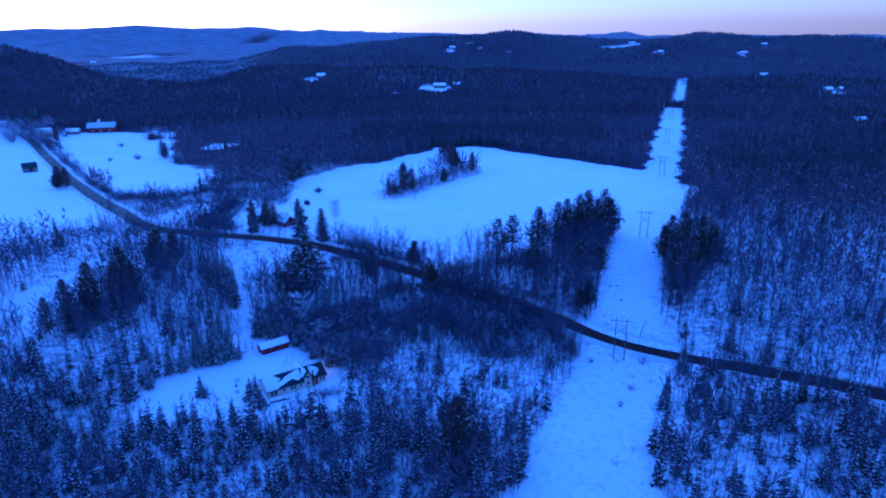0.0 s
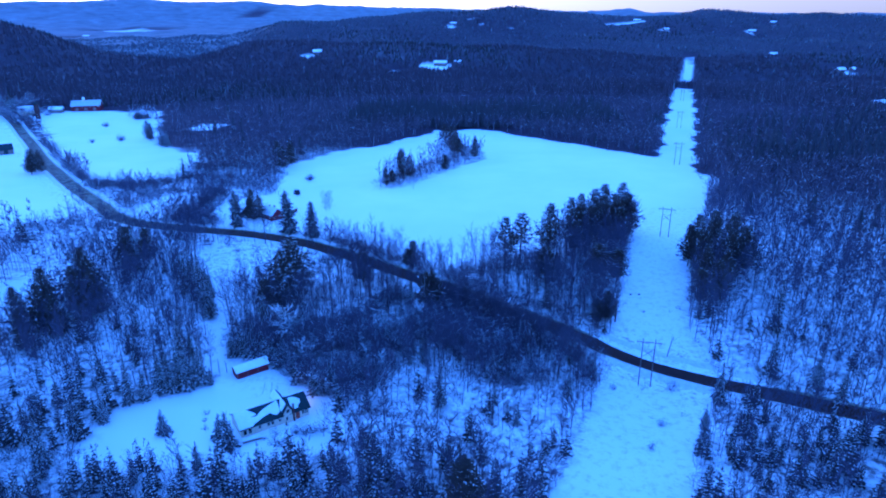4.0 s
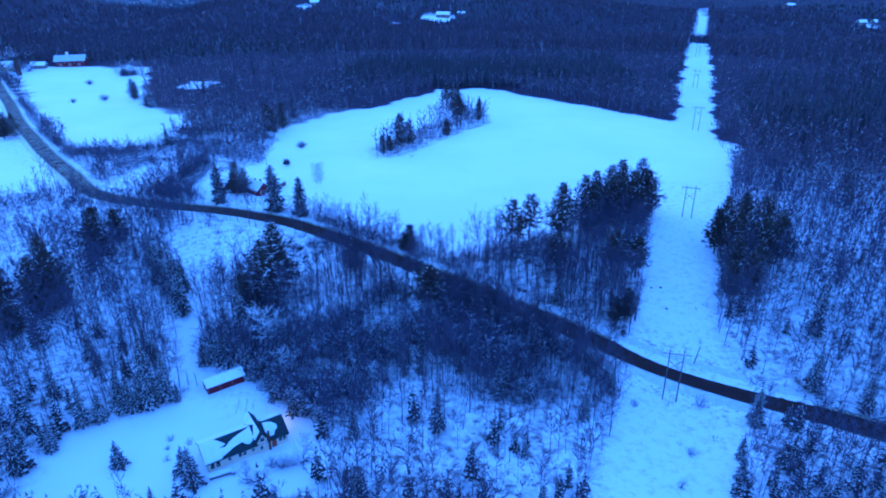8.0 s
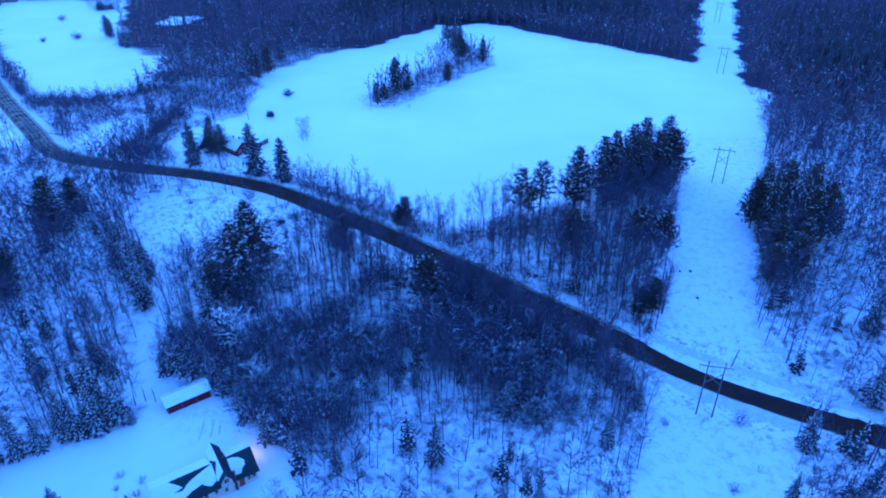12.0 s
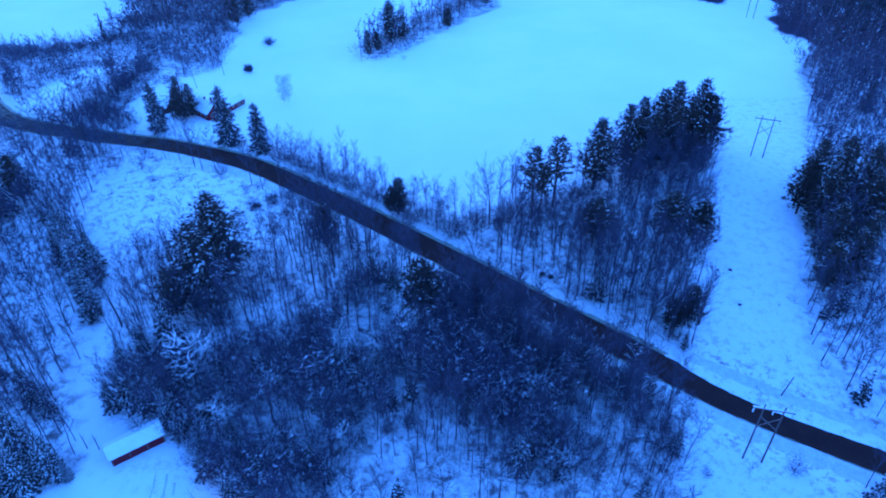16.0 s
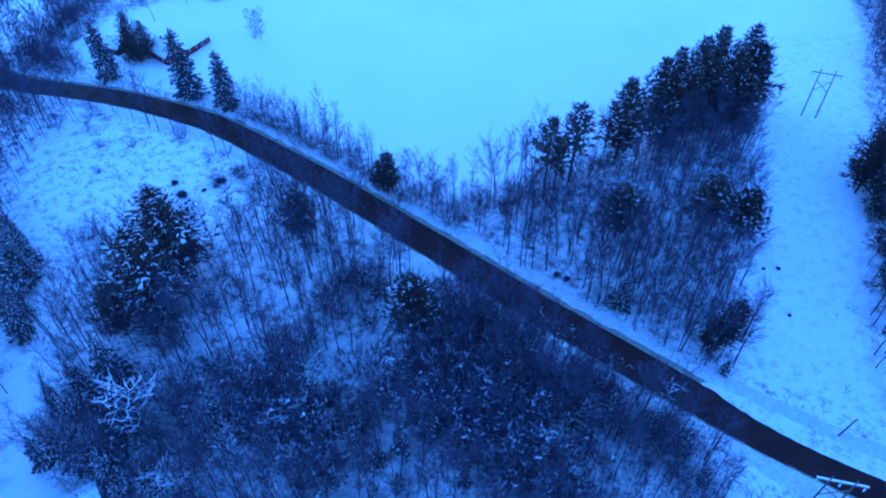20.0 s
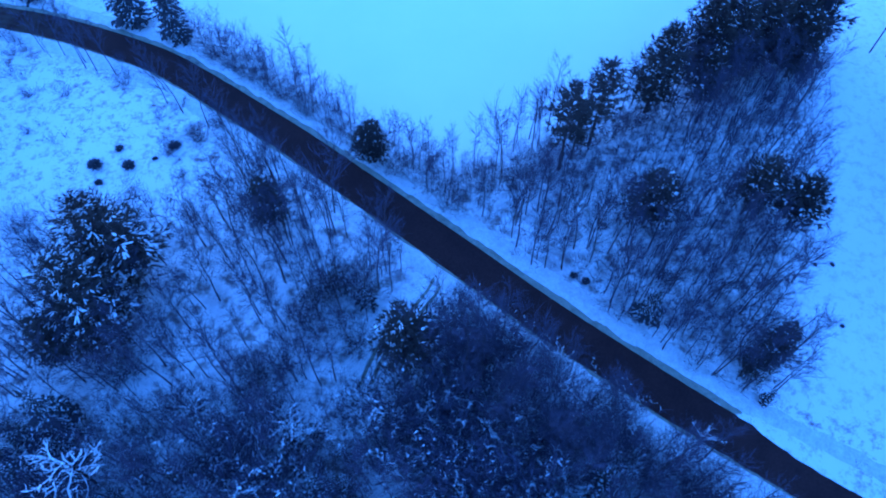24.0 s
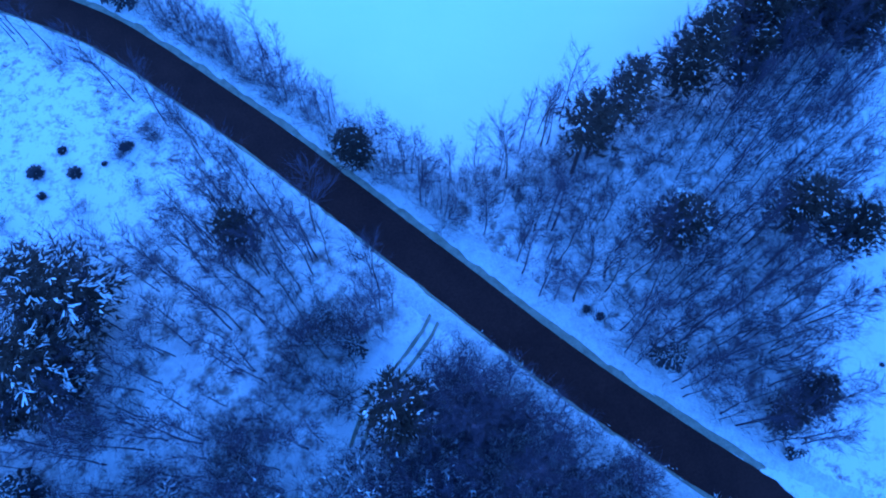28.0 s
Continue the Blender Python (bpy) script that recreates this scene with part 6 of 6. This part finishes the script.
    tall = g.uniform(8, 14, len(x))
    tall = np.where((x < -110) & (x > -210) & (y > 290) & (y < 385), tall * 0.5, tall)
    conif &= ~((x < -100) & (y < 480))
    merged = []
    for stem, branch, snow in far_bare:
        s = Soup()
        s.add(*stem.arrays()).add(*branch.arrays())
        merged.append(s.arrays())
    joined("woodland_middle", merged, x[~conif], y[~conif], tall[~conif], 12, g, MIDWOOD, "leafless hardwood forest in the middle distance", "woods")
    # the same forest goes on to the south
    sx, sy, own = scatter(4.5, -230, 230, -140, 88, 31)
    keep = wooded(sx, sy)
    sx, sy = sx[keep], sy[keep]
    joined("woodland_south", merged, sx, sy, own.uniform(8, 14, len(sx)), 12, own, TWIG, "leafless hardwood forest south of the farmhouse", "woods")
    cone = []
    for k in range(4):
        s, rr = Soup(), random.Random(k)
        for i in range(5):
            z = 1.5 + 2.1 * i
            for j in range(5):
                w = 1.257 * j + i * 0.6 + rr.uniform(-0.2, 0.2)
                e = 3.0 * (1 - i / 5.8) * rr.uniform(0.75, 1.2)
                a, b = w - 0.55, w + 0.55
                s.add([(0, 0, z + 2.6), (e * math.cos(a), e * math.sin(a), z - 0.3), (e * math.cos(b), e * math.sin(b), z - 0.5)], [(0, 1, 2)])
        cone.append(s.arrays())
    some = own.random(len(sx)) < 0.25
    joined("conifers_south", cone, sx[some] + 1.5, sy[some] + 1.5, own.uniform(4, 10, some.sum()), 12, own, SPRUCE, "young dark spruces among the southern hardwoods", "conifers")
    joined("conifers_middle", cone, x[conif], y[conif], tall[conif] * g.uniform(0.7, 1.1, conif.sum()), 12, g, SPRUCE, "dark conifer belts in the middle distance", "conifers")
    # far woods: slim upright crowns, each of its own shade
    crown, pointed = [], []
    for k in range(6):
        s, rr = Soup(), random.Random(40 + k)
        for j in range(5):
            w = 1.3 * j + rr.uniform(-0.5, 0.5)
            ax, ay, e = rr.uniform(-3.2, 3.2), rr.uniform(-2.4, 2.4), rr.uniform(0.9, 1.9)
            top, low = rr.uniform(8.5, 12.5), rr.uniform(2.0, 5.5)
            s.add([(ax - e * math.cos(w), ay - e * math.sin(w), low), (ax + e * math.cos(w), ay + e * math.sin(w), low), (ax + rr.uniform(-0.5, 0.5), ay, top)], [(0, 1, 2)])
        crown.append(s.arrays())
        s = Soup()
        for j in range(4):
            w = 1.57 * j + rr.uniform(-0.3, 0.3)
            s.add([(2.6 * math.cos(w), 2.6 * math.sin(w), 1.5), (2.6 * math.cos(w + 1.5), 2.6 * math.sin(w + 1.5), 1.5), (0, 0, rr.uniform(11, 13.5))], [(0, 1, 2)])
        pointed.append(s.arrays())
    xs, ys, g = [], [], np.random.default_rng(14)
    for step, r0, r1 in ((7.0, 800, 1060), (9.0, 1060, 1500), (13.0, 1500, 2600)):
        x, y, g = scatter(step, -0.72 * r1, 0.72 * r1, 0.75 * r0, r1, int(r0))
        r = np.hypot(x, y)
        keep = wooded(x, y) & (np.abs(x) < 0.72 * y + 30) & (r > r0) & (r < r1)
        xs.append(x[keep])
        ys.append(y[keep])
    x, y = np.concatenate(xs), np.concatenate(ys)
    green = g.random(len(x)) < np.clip(2.6 * slow(x, y, 120, 2.2) - 1.35, 0.06, 0.85)
    green &= ~((x < -0.27 * y) & (np.hypot(x, y) > 1350))
    # crowns beyond this range take the haze-tinted colour
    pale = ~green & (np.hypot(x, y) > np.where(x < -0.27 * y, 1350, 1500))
    near = ~green & ~pale
    joined("woodland_far", crown, x[near], y[near], g.uniform(10, 14, near.sum()), 12, g, FARWOOD, "far leafless hardwood hills", "woods")
    joined("woodland_frosted", crown, x[pale], y[pale], g.uniform(10, 14, pale.sum()), 12, g, PALEWOOD, "farthest hardwood hills, distance haze painted in as paler crowns", "woods")
    joined("conifers_far", pointed, x[green], y[green], g.uniform(8, 13, green.sum()), 12, g, FARGREEN, "dark stands of conifers on the far hills", "conifers")


woods()
for root in PINES + SPRUCES + BARES + [SNOWY, SAPLING, ANTLER]:
    drop_master(root)
